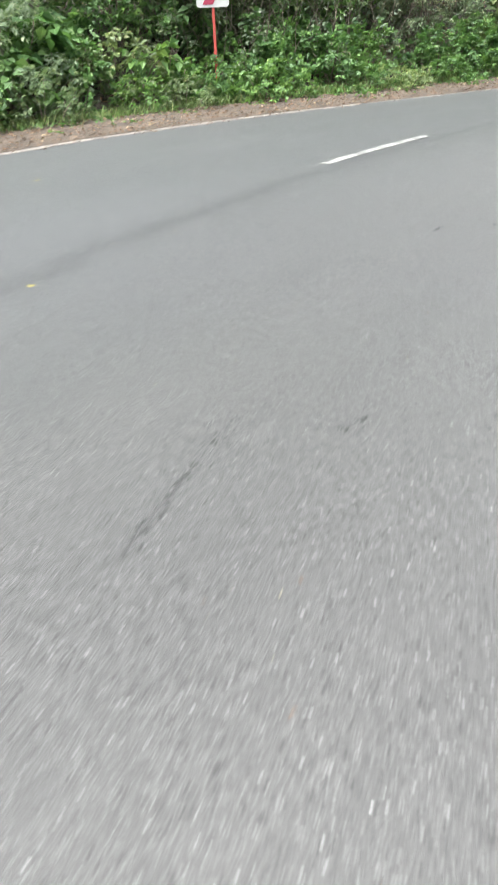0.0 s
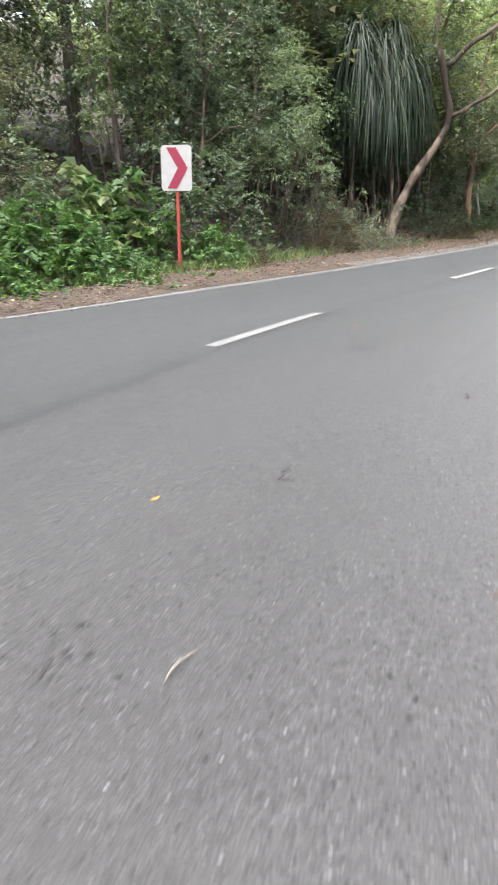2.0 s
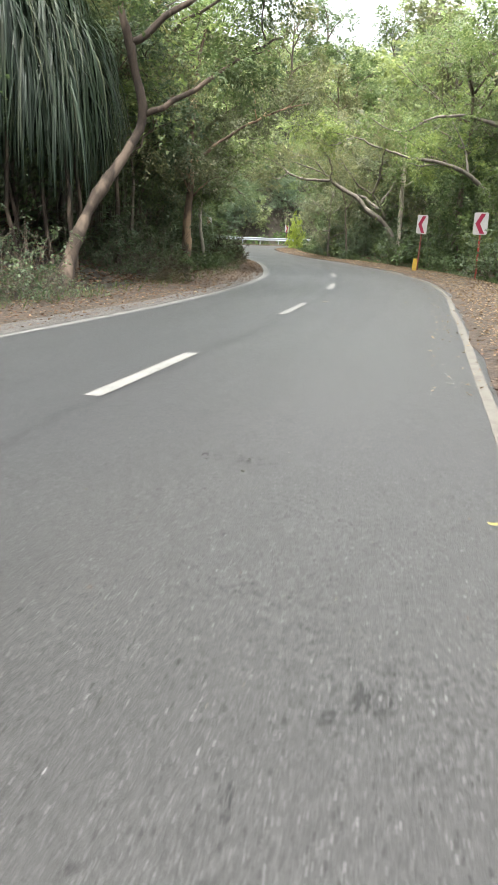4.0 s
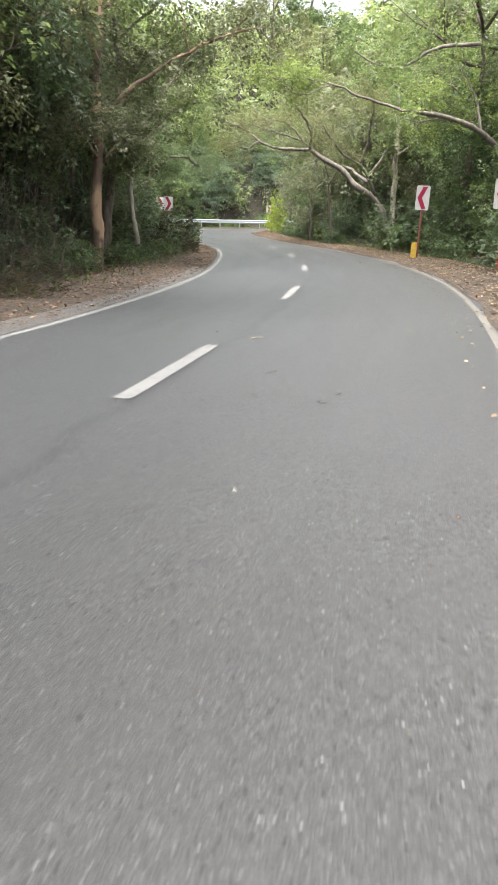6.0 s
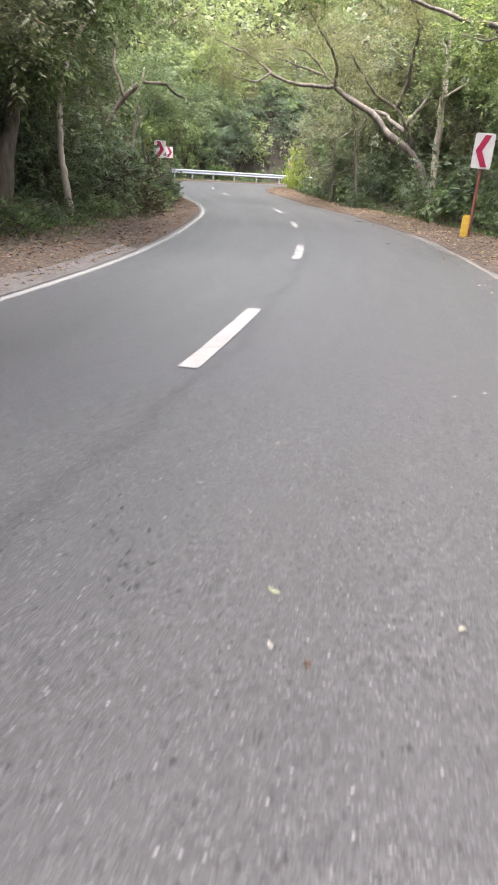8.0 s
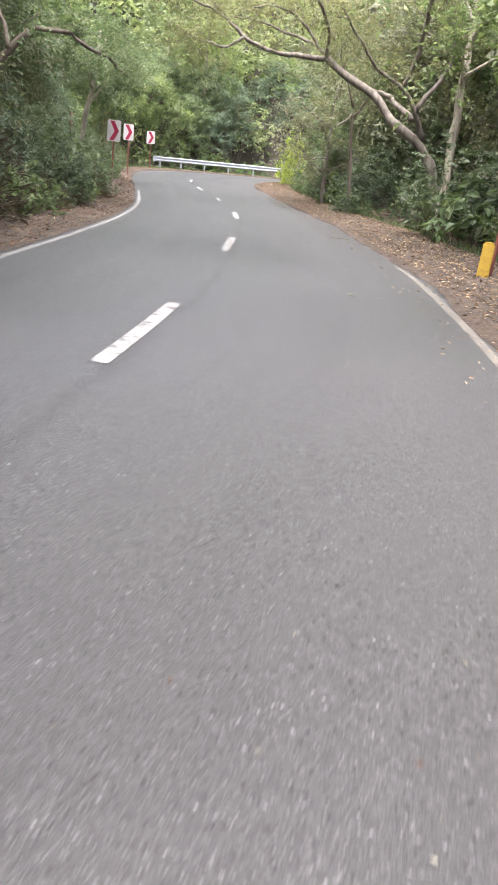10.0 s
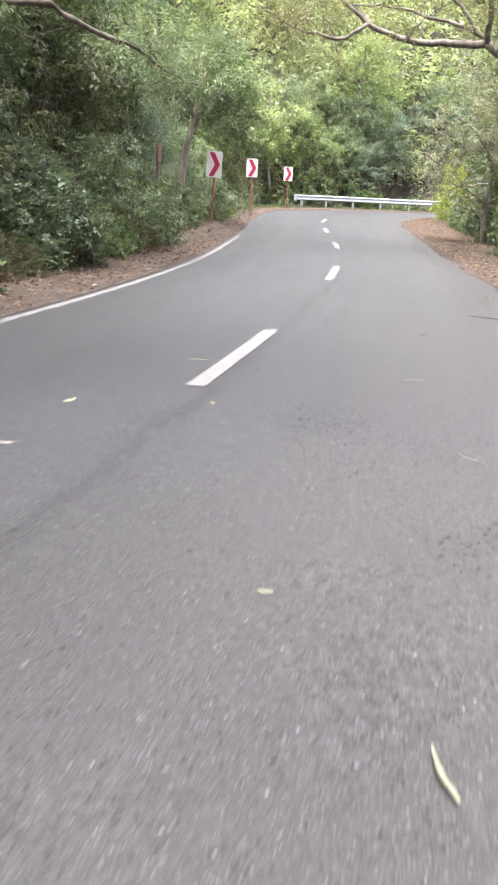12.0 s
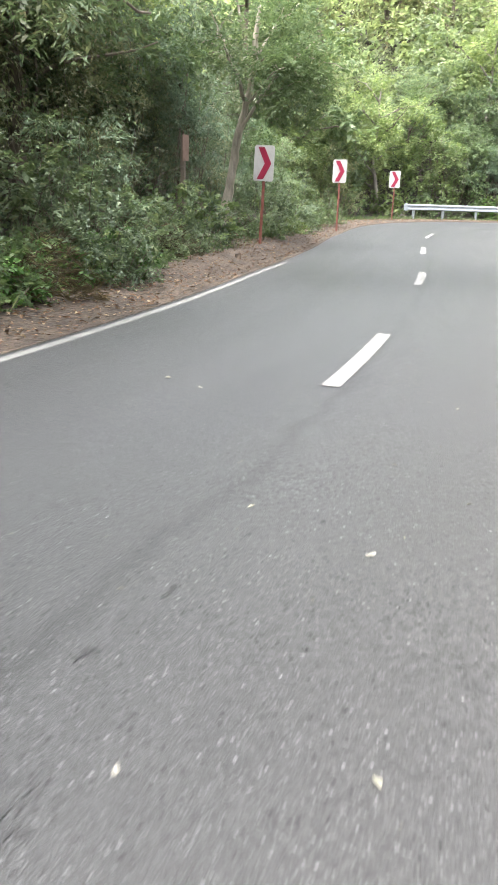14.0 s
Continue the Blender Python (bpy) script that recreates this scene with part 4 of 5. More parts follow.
# the peeling trunk at the inner bend
custom_tree("tree", [(25.9, 39.1, -0.3), (25.95, 39.12, 1.0), (26.1, 39.2, 2.6), (26.15, 39.3, 4.2), (26.4, 39.3, 6.0), (26.6, 39.2, 7.6)],
            [0.17, 0.135, 0.125, 0.11, 0.08, 0.05],
            [([(26.1, 39.2, 3.4), (27.0, 38.6, 4.2), (28.2, 37.8, 5.0), (29.3, 37.0, 5.4)], 0.06, 0.018), ([(26.2, 39.3, 4.4), (25.2, 38.2, 5.4), (24.6, 37.0, 6.0)], 0.06, 0.018),
             ([(26.4, 39.3, 5.6), (27.6, 39.0, 6.6), (29.0, 38.2, 7.2)], 0.05, 0.018), ([(26.15, 39.3, 3.0), (27.2, 40.0, 3.6), (28.2, 40.4, 4.2)], 0.05, 0.015),
             ([(26.1, 39.2, 2.3), (26.5, 38.5, 2.9), (27.0, 37.9, 2.8)], 0.03, 0.01), ([(26.1, 39.2, 2.4), (25.5, 38.6, 3.0), (25.0, 38.0, 2.9)], 0.03, 0.01), ([(26.1, 39.2, 2.6), (26.6, 39.6, 3.2), (27.2, 39.9, 3.1)], 0.03, 0.01)],
            175, 62, (0.15, 0.08), LEAF_OLIVE, BARK_PEEL, "slender tree with a peeling orange-brown trunk", 42)
custom_tree("tree", [(27.5, 41.4, -0.3), (27.7, 41.5, 1.2), (28.2, 41.9, 2.8), (28.5, 42.0, 4.6), (28.4, 42.0, 6.4)], [0.16, 0.14, 0.12, 0.09, 0.05],
            [([(28.2, 41.9, 2.8), (29.0, 41.0, 3.6), (30.0, 40.3, 4.3)], 0.05, 0.015), ([(28.5, 42.0, 4.6), (29.6, 41.6, 5.6), (30.6, 41.0, 6.3)], 0.05, 0.015),
             ([(28.0, 41.8, 2.2), (28.0, 41.0, 2.7), (28.2, 40.4, 2.6)], 0.03, 0.01), ([(28.1, 41.9, 2.4), (27.4, 41.2, 3.1), (27.0, 40.6, 3.2)], 0.03, 0.01)],
            125, 60, (0.15, 0.08), LEAF_MID, BARK, "brown leaning trunk with dull green foliage", 43)
custom_tree("tree", [(29.6, 42.8, -0.3), (29.5, 42.9, 0.9), (29.55, 43.1, 2.2), (29.9, 43.2, 3.4), (30.9, 43.0, 5.0), (31.8, 42.6, 6.2)], [0.085, 0.07, 0.06, 0.05, 0.035, 0.02],
            [([(29.9, 43.2, 3.4), (29.3, 42.6, 4.6), (28.9, 42.2, 5.6)], 0.035, 0.012), ([(30.9, 43.0, 5.0), (31.9, 43.4, 5.8), (32.6, 43.9, 6.3)], 0.03, 0.012)],
            60, 58, (0.14, 0.06), LEAF_OLIVE, BARK_LIGHT, "thin pale-barked tree leaning over the bank", 44)
# right side: the pale straight trunk, and the spreading tree with long bare limbs
custom_tree("tree", [(46.95, 46.85, -0.3), (46.9, 46.85, 1.2), (47.0, 46.9, 2.6), (47.1, 47.0, 4.0), (47.4, 47.25, 5.6), (47.5, 47.4, 7.4)], [0.17, 0.125, 0.115, 0.105, 0.085, 0.04],
            [([(47.05, 46.95, 4.2), (48.0, 46.1, 5.2), (49.0, 45.3, 6.0)], 0.05, 0.015), ([(47.1, 47.0, 4.9), (46.4, 46.2, 6.0), (45.8, 45.2, 6.8)], 0.05, 0.015), ([(47.3, 47.2, 5.6), (47.8, 48.1, 6.8), (48.2, 48.9, 7.4)], 0.05, 0.015),
             ([(47.05, 46.95, 4.0), (46.2, 46.6, 4.9), (45.4, 46.4, 5.4)], 0.04, 0.012)],
            110, 60, (0.16, 0.09), LEAF_BRIGHT, BARK_LIGHT, "pale straight-trunked tree with light green leaves", 45)
# a thin dark forked tree at the edge of the shrubs
custom_tree("tree", [(47.0, 50.8, -0.2), (46.95, 50.85, 1.0), (46.8, 50.9, 2.2), (46.75, 51.0, 3.3)], [0.085, 0.06, 0.05, 0.04],
            [([(46.75, 51.0, 3.3), (46.4, 51.2, 4.2), (46.1, 51.5, 5.0)], 0.04, 0.012), ([(46.8, 50.95, 3.0), (47.2, 50.7, 3.9), (47.6, 50.5, 4.9)], 0.04, 0.012)],
            40, 50, (0.13, 0.05), LEAF_OLIVE, BARK, "thin dark forked tree before the shrubs", 53)
custom_tree("tree", [(47.7, 47.6, -0.3), (47.65, 47.75, 1.0), (47.32, 48.28, 2.2), (46.82, 49.18, 2.9), (46.49, 49.86, 3.65), (45.92, 50.61, 4.15), (45.44, 51.12, 4.6)], [0.23, 0.18, 0.16, 0.14, 0.13, 0.12, 0.10],
            [([(45.44, 51.12, 4.6), (44.5, 51.75, 4.65), (43.8, 52.12, 4.7), (43.2, 52.38, 4.9), (42.37, 52.69, 5.35), (41.68, 52.86, 5.6), (40.6, 53.1, 6.0)], 0.09, 0.02),
             ([(43.2, 52.38, 4.9), (42.46, 52.23, 4.6), (41.3, 52.15, 4.65), (40.2, 51.9, 4.9)], 0.05, 0.012),
             ([(47.3, 48.3, 2.4), (46.84, 48.39, 3.2), (46.37, 48.63, 3.75), (45.61, 48.89, 4.2), (44.7, 49.0, 4.85), (43.6, 48.7, 5.5)], 0.09, 0.02),
             ([(47.1, 48.7, 3.0), (47.15, 49.87, 3.75), (46.83, 50.82, 4.05), (46.14, 51.83, 4.85), (45.56, 52.39, 5.6), (44.74, 52.62, 5.95), (43.4, 52.5, 5.75)], 0.10, 0.02),
             ([(45.44, 51.12, 4.6), (45.0, 50.6, 5.3), (44.2, 50.3, 5.9), (43.1, 50.2, 6.5), (41.8, 49.6, 6.9)], 0.07, 0.018),
             ([(46.37, 48.63, 3.75), (46.2, 48.0, 4.9), (45.4, 47.2, 5.9), (44.2, 46.4, 6.6), (42.6, 45.8, 7.0)], 0.08, 0.02),
             ([(46.14, 51.83, 4.85), (45.8, 53.0, 5.2), (45.0, 54.2, 5.6), (44.0, 55.4, 5.7)], 0.06, 0.015),
             ([(46.84, 48.39, 3.2), (47.4, 48.0, 4.4), (47.6, 48.2, 5.8), (47.2, 49.0, 7.0)], 0.08, 0.02)],
            440, 46, (0.115, 0.05), LEAF_OLIVE, BARK_PALE, "spreading tree with long bare grey limbs over the road", 46, 0.55, 0.9)
# two trees on the right whose bare pale limbs reach over the road
custom_tree("tree", [(41.2, 36.6, -0.3), (41.0, 36.7, 1.5), (40.4, 37.0, 3.0), (39.4, 37.6, 4.0), (38.2, 38.2, 4.4), (37.03, 38.76, 4.5)], [0.18, 0.14, 0.12, 0.10, 0.08, 0.065],
            [([(37.03, 38.76, 4.5), (36.31, 39.35, 4.75), (35.59, 39.74, 4.95), (34.81, 40.15, 5.2), (34.29, 40.39, 5.2), (33.45, 41.46, 5.3), (33.28, 42.0, 5.5), (32.98, 42.63, 5.85)], 0.048, 0.010),
             ([(34.88, 40.07, 5.15), (34.49, 40.2, 5.0), (34.0, 40.26, 4.85), (33.67, 40.3, 4.75), (33.31, 40.5, 4.87), (33.02, 40.77, 5.07)], 0.025, 0.008),
             ([(40.4, 37.0, 3.0), (39.9, 37.9, 4.2), (39.2, 38.9, 5.2), (38.8, 39.8, 5.8)], 0.06, 0.015), ([(39.4, 37.6, 4.0), (39.6, 38.0, 5.2), (39.2, 38.6, 6.4)], 0.06, 0.015), ([(38.2, 38.2, 4.4), (38.0, 39.0, 4.2), (37.7, 39.8, 4.3)], 0.035, 0.01)],
            95, 60, (0.15, 0.08), LEAF_BRIGHT, BARK_PALE, "light green tree with a long pale limb over the road", 48, 0.55, 0.7)
custom_tree("tree", [(38.4, 31.6, -0.3), (38.2, 31.8, 1.8), (37.4, 32.4, 3.6), (36.2, 33.4, 4.9), (34.6, 34.8, 5.5)], [0.17, 0.13, 0.11, 0.085, 0.06],
            [([(34.6, 34.8, 5.5), (33.6, 35.4, 5.3), (33.09, 35.68, 4.86), (32.76, 35.79, 4.65), (32.27, 35.93, 4.65), (31.88, 36.08, 4.73), (31.2, 36.4, 5.1)], 0.055, 0.012),
             ([(37.4, 32.4, 3.6), (36.8, 33.4, 5.0), (36.4, 34.4, 6.2)], 0.06, 0.015), ([(36.2, 33.4, 4.9), (36.4, 34.2, 6.2), (36.0, 35.0, 7.2)], 0.06, 0.015), ([(37.4, 32.4, 3.6), (37.8, 33.6, 4.6), (38.0, 34.6, 5.6)], 0.05, 0.015)],
            80, 60, (0.15, 0.08), LEAF_BRIGHT, BARK_PALE, "light green tree with a curved limb over the road", 49, 0.55, 0.7)
# a bare dark limb on the left bank
custom_tree("tree", [(33.2, 48.8, 0.2), (33.4, 48.6, 1.6), (33.9, 48.2, 2.8), (34.4, 47.8, 3.4)], [0.12, 0.10, 0.08, 0.06],
            [([(34.4, 47.8, 3.4), (35.14, 47.56, 3.4), (36.07, 48.42, 3.35), (37.07, 49.23, 3.27), (37.89, 50.05, 3.16), (38.6, 50.9, 3.2)], 0.05, 0.012), ([(34.0, 48.1, 3.0), (34.2, 48.8, 4.2), (34.8, 49.6, 5.2), (35.8, 50.2, 5.8)], 0.05, 0.012)],
            60, 56, (0.14, 0.05), LEAF_BLUE, BARK, "leaning tree with a bare dark limb", 50, 0.6, 0.8)
custom_tree("tree", [(41.9, 61.5, 0.2), (42.07, 61.43, 0.9), (42.26, 61.37, 1.9), (42.44, 61.26, 2.9), (42.6, 61.1, 3.9), (42.7, 61.0, 5.6)], [0.16, 0.115, 0.095, 0.085, 0.07, 0.04],
            [([(42.4, 61.3, 2.8), (43.2, 60.8, 3.9), (44.2, 60.6, 4.8)], 0.05, 0.015), ([(42.6, 61.1, 4.2), (43.4, 61.8, 5.4), (44.4, 62.4, 6.2)], 0.05, 0.015), ([(42.5, 61.2, 3.4), (41.6, 60.2, 4.4), (41.0, 59.2, 5.0)], 0.05, 0.015),
             ([(42.5, 61.2, 3.3), (42.9, 60.3, 3.9), (43.2, 59.6, 4.1)], 0.04, 0.012)],
            140, 60, (0.16, 0.075), LEAF_MID, BARK_LIGHT, "pale leaning trunk behind the chevron sign", 47)


def strap_plant(x, y):
    """A screw-pine like plant: heads of long strap leaves that arch out and hang, on thin dark stems."""
    r = np.random.default_rng(51)
    z0 = float(hill(x, y))
    ob = new("screw_pine")
    ob.matrix_basis = pose(x, y, z0)
    tagged(ob, "huge screw pine with long hanging dark strap leaves", "tree")
    heads = [(0, 0, 5.0), (-0.7, -0.3, 4.4), (0.6, -0.3, 4.4), (0.1, -0.6, 3.7), (-0.5, 0.4, 5.5), (0.7, 0.4, 5.4), (-1.1, 0.2, 3.9), (1.0, 0.0, 3.8), (-0.5, -0.5, 4.0), (0.6, -0.5, 4.1), (-0.9, -0.4, 4.9), (0.0, -0.3, 4.7)]
    for k, (hx, hy, hz) in enumerate(heads):
        if k < 6:
            path = crooked(r, (hx * 1.1, hy * 1.1, -0.4), (hx, hy, hz - 0.1), 9, 0.09)
            child("stem", tubes_mesh("stem", [(path, np.linspace(0.05, 0.03, 9), 7)], BARK_BROWN), ob)
        vs, fs, n = [], [], 0
        for _ in range(270):
            ang = r.uniform(0, 2 * np.pi)
            d = np.array([math.cos(ang), math.sin(ang), 0])
            reach, drop, lift_ = r.uniform(0.35, 1.1), r.uniform(1.2, 2.5), r.uniform(0.1, 0.6)
            side = np.array([-d[1], d[0], 0]) * r.uniform(0.014, 0.028)
            start = np.array([hx, hy, hz + r.uniform(-0.35, 0.35)])
            sway = r.normal(size=3) * 0.12
            for q, t in enumerate(np.linspace(0, 1, 7)):
                c = start + d * reach * (1 - (1 - t) ** 1.9) + np.array([0, 0, lift_ * math.sin(min(1, t * 2.2) * math.pi * 0.5) - drop * t**1.9]) + sway * t
                w = side * (1 - t) ** 0.45 + side * 0.05
                vs += [c - w, c + np.array([0, 0, -0.012]) * (1 - t), c + w]
                if q:
                    a = n + 3 * q
                    fs += [(a - 3, a - 2, a + 1, a), (a - 2, a - 1, a + 2, a + 1)]
            n += 21
        child("leaf_head", mesh_of("leaf_head", vs, fs, STRAP), ob, "head of hanging strap leaves")
    return ob


strap_plant(18.34, 33.96)


# ---- litter, grass, bits on the road ----
def scatter(name, count, seed, side, s0, s1, near, far, size, mat, label, category, stand=0.0, slim=0.55):
    r = np.random.default_rng(seed)
    s = r.uniform(s0, s1, count)
    out = near + (far - near) * r.random(count)
    h = np.interp(s, ALONG, HALF_L if side > 0 else HALF_R)
    xy = at_road(s, side * (h + out))
    z = lift(xy[:, 0], xy[:, 1]) + np.interp(out, [0.1, 0.5, 1.0, 1.5, 2.1, 2.8], [0.012, 0.04, 0.066, 0.076, 0.05, -0.12]) + 0.008
    if side > 0:
        rise = np.interp(s, *BANK_RISE)
        over = np.interp(out, [0.34, 0.62, 0.95, 1.5, 2.1, 2.9], [0, 0.13, 0.21, 0.2, 0.16, -0.1])
        z = np.maximum(z, lift(xy[:, 0], xy[:, 1]) - 0.06 + (over + 0.07) * rise)
    base = np.stack([xy[:, 0], xy[:, 1], z], 1)
    way = random_ways(r, count, 0.12)
    if stand:
        way = unit(random_ways(r, count, 0.2) * 0.55 + np.array([0, 0, stand]))
    else:
        way[:, 2] = np.abs(way[:, 2])
    up = unit(random_ways(r, count) * 0.5 + np.array([0, 0, 1.0]))
    length = size * r.uniform(0.5, 1.3, count)
    v, f = leaf_arrays(base, way, up, length, length * slim, 0.25, 0.0)
    tagged(new(name, mesh_of(name, v, f, mat)), label, category, kind="stuff")


scatter("leaf_litter", 20000, 61, 1, SA, SE + 10, 0.15, 2.4, 0.056, DRY_LEAF, "dry brown leaves lying on the soil verge", "leaf litter")
scatter("leaf_litter", 7000, 69, 1, SA, SE + 10, 0.2, 2.3, 0.058, PALE_LEAF, "pale tan leaves scattered on the soil verge", "leaf litter")
scatter("leaf_litter", 22000, 67, -1, SB, SE, 0.25, 3.0, 0.06, PALE_LEAF, "pale tan leaves lying thick on the verge", "leaf litter")
scatter("leaf_litter", 8000, 62, -1, SB, SE, 0.1, 3.0, 0.06, DRY_LEAF, "dry brown leaves lying on the verge", "leaf litter")
scatter("leaf_litter", 700, 74, 1, SA, SA + 15, -0.3, 0.3, 0.05, DRY_LEAF, "dry leaf bits strewn over the road's edge", "leaf litter")
scatter("leaf_litter", 900, 75, -1, SB, SD + 4, -0.45, 0.35, 0.045, PALE_LEAF, "tan leaf bits strewn over the edge line", "leaf litter")
scatter("twig_litter", 900, 76, 1, SA, SE, 0.2, 2.3, 0.22, DRY_STEM, "thin dry twigs lying on the verge", "twigs", 0.0, 0.05)
scatter("twig_litter", 700, 77, -1, SB, SE, 0.3, 2.8, 0.22, DRY_STEM, "thin dry twigs lying on the verge", "twigs", 0.0, 0.05)
scatter("grass", 6000, 63, 1, SA, SB + 2, 1.25, 2.3, 0.2, GRASS, "short green grass along the verge's edge", "grass", 0.9, 0.07)
scatter("grass", 1500, 64, 1, SB + 2, SE + 8, 1.0, 2.2, 0.2, GRASS, "thin grass along the bank's foot", "grass", 0.9, 0.07)
scatter("grass", 2500, 68, 1, SE - 9, SE + 12, 2.0, 4.6, 0.25, GRASS, "rough grass under the guard rail", "grass", 0.9, 0.07)
scatter("grass", 5000, 65, -1, SB + 6, SE, 2.0, 3.2, 0.22, GRASS, "grass along the shrubs' foot", "grass", 0.9, 0.07)


def road_crumbs(name, count, seed, size, mat, label):
    """Bits of leaf and bark too small to count, lying on the asphalt, more of them towards the right edge."""
    r = np.random.default_rng(seed)
    s = r.uniform(SA - 8, SD + 6, count)
    u = r.random(count) ** 0.8
    off = np.where(r.random(count) < 0.7, -u * np.interp(s, ALONG, HALF_R), u * np.interp(s, ALONG, HALF_L))
    xy = at_road(s, off)
    z = lift(xy[:, 0], xy[:, 1]) + 0.02 - 0.006 * np.abs(off) + 0.006
    way = random_ways(r, count, 0.1)
    way[:, 2] = np.abs(way[:, 2])
    length = size * r.lognormal(0, 0.45, count)
    v, f = leaf_arrays(np.stack([xy[:, 0], xy[:, 1], z], 1), way, unit(random_ways(r, count) * 0.4 + np.array([0, 0, 1.0])), length, length * r.uniform(0.18, 0.6, count), 0.25, 0.0)
    tagged(new(name, mesh_of(name, v, f, mat)), label, "leaf litter", kind="stuff")


road_crumbs("leaf_crumbs", 1800, 72, 0.013, CRUMB, "tiny pale leaf crumbs scattered over the asphalt")
road_crumbs("leaf_crumbs", 350, 73, 0.016, DRY_LEAF, "tiny brown leaf crumbs scattered over the asphalt")


def undergrowth():
    r = np.random.default_rng(66)
    s = r.uniform(SA, SE + 30, 42000)
    side = np.where(r.random(42000) < 0.75, 1, -1)
    out = 2.4 + 26 * r.random(42000) ** 1.8
    h = np.where(side > 0, np.interp(s, ALONG, HALF_L), np.interp(s, ALONG, HALF_R))
    xy = at_road(s, side * (h + out))
    keep = np.array([((CENTRE - p) ** 2).sum(1).min() for p in xy]) > 25
    xy = xy[keep]
    z = hill(xy[:, 0], xy[:, 1])
    n = len(xy)
    base = np.stack([xy[:, 0], xy[:, 1], z], 1)
    way = unit(random_ways(r, n, 0.3) * 0.8 + np.array([0, 0, 0.7]))
    v, f = leaf_arrays(base, way, unit(random_ways(r, n)), r.uniform(0.2, 0.5, n), r.uniform(0.06, 0.15, n), 0.2, 0.3)
    tagged(new("undergrowth", mesh_of("undergrowth", v, f, LEAF_DARK)), "dense low undergrowth on the forest floor", "undergrowth", kind="stuff")


undergrowth()


def floor_litter(name, count, seed, side, s0, s1, near, far, size, mat, label):
    """Leaves lying on the forest floor behind the verge."""
    r = np.random.default_rng(seed)
    s = r.uniform(s0, s1, count)
    out = near + (far - near) * r.random(count) ** 1.3
    xy = at_road(s, side * (np.interp(s, ALONG, HALF_L if side > 0 else HALF_R) + out))
    z = hill(xy[:, 0], xy[:, 1]) + 0.25 * np.array([noise.noise((a * 0.23, b * 0.23, 0)) for a, b in xy]) + 0.02
    way = random_ways(r, count, 0.3)
    way[:, 2] = np.abs(way[:, 2])
    length = size * r.uniform(0.5, 1.4, count)
    v, f = leaf_arrays(np.stack([xy[:, 0], xy[:, 1], z], 1), way, unit(random_ways(r, count) * 0.6 + np.array([0, 0, 1.0])), length, length * 0.5, 0.25, 0.0)
    tagged(new(name, mesh_of(name, v, f, mat)), label, "leaf litter", kind="stuff")


floor_litter("leaf_litter", 26000, 78, 1, SA + 5, SE, 2.2, 8.0, 0.11, DRY_LEAF, "dry brown leaves covering the forest floor")
floor_litter("leaf_litter", 7000, 79, -1, SB + 14, SE - 4, 2.6, 6.5, 0.11, DRY_LEAF, "dry brown leaves under the roadside shrubs")


def far_woods():
    """The wooded slope beyond the bend: masses of leaves over the rising ground."""
    r = np.random.default_rng(71)
    n = 5800
    u, v = r.uniform(106, 172, n), r.uniform(-40, 50, n)
    xy = np.stack([0.57 * u + 0.82 * v, 0.82 * u - 0.57 * v], 1)
    far = np.array([((CENTRE - p) ** 2).sum(1).min() ** 0.5 for p in xy]) > 17
    xy = xy[far]
    n = len(xy)
    z = hill(xy[:, 0], xy[:, 1]) + 5.5 * r.random(n) ** 1.4
    centres = np.stack([xy[:, 0], xy[:, 1], z], 1)
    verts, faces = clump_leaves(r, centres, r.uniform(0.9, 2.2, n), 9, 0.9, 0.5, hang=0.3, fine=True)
    tagged(new("far_woods", mesh_of("far_woods", verts, faces, LEAF_FAR_LIT)), "dense woods on the far slope, coloured light green as if sunlit", "woods", kind="stuff")


far_woods()

# ---- signs, rail ----


def rounded_plate(w, h, t, r, steps=5):
    bm = bmesh.new()
    pts = []
    for cx, cz, a0 in ((w / 2 - r, h / 2 - r, 0), (-w / 2 + r, h / 2 - r, 90), (-w / 2 + r, -h / 2 + r, 180), (w / 2 - r, -h / 2 + r, 270)):
        for k in range(steps + 1):
            a = radians(a0 + 90 * k / steps)
            pts.append((cx + r * math.cos(a), cz + r * math.sin(a)))
    front = [bm.verts.new((x, -t / 2, z)) for x, z in pts]
    back = [bm.verts.new((x, t / 2, z)) for x, z in pts]
    bm.faces.new(front[::-1])
    bm.faces.new(back)
    n = len(pts)
    for k in range(n):
        bm.faces.new((front[k], front[(k + 1) % n], back[(k + 1) % n], back[k]))
    bmesh.ops.recalc_face_normals(bm, faces=bm.faces)
    return bm


def prism(outline, y0, y1):
    bm = bmesh.new()
    a = [bm.verts.new((x, y0, z)) for x, z in outline]
    b = [bm.verts.new((x, y1, z)) for x, z in outline]
    bm.faces.new(a[::-1])
    bm.faces.new(b)
    for k in range(len(a)):
        bm.faces.new((a[k], a[(k + 1) % len(a)], b[(k + 1) % len(a)], b[k]))
    bmesh.ops.recalc_face_normals(bm, faces=bm.faces)
    return bm


def box(x0, x1, y0, y1, z0, z1, bevel=0.0):
    bm = bmesh.new()
    bmesh.ops.create_cube(bm, size=1)
    bmesh.ops.transform(bm, matrix=Matrix.LocRotScale(((x0 + x1) / 2, (y0 + y1) / 2, (z0 + z1) / 2), None, (x1 - x0, y1 - y0, z1 - z0)), verts=bm.verts)
    if bevel:
        bmesh.ops.bevel(bm, geom=bm.edges, offset=bevel, segments=2, affect="EDGES")
    return bm


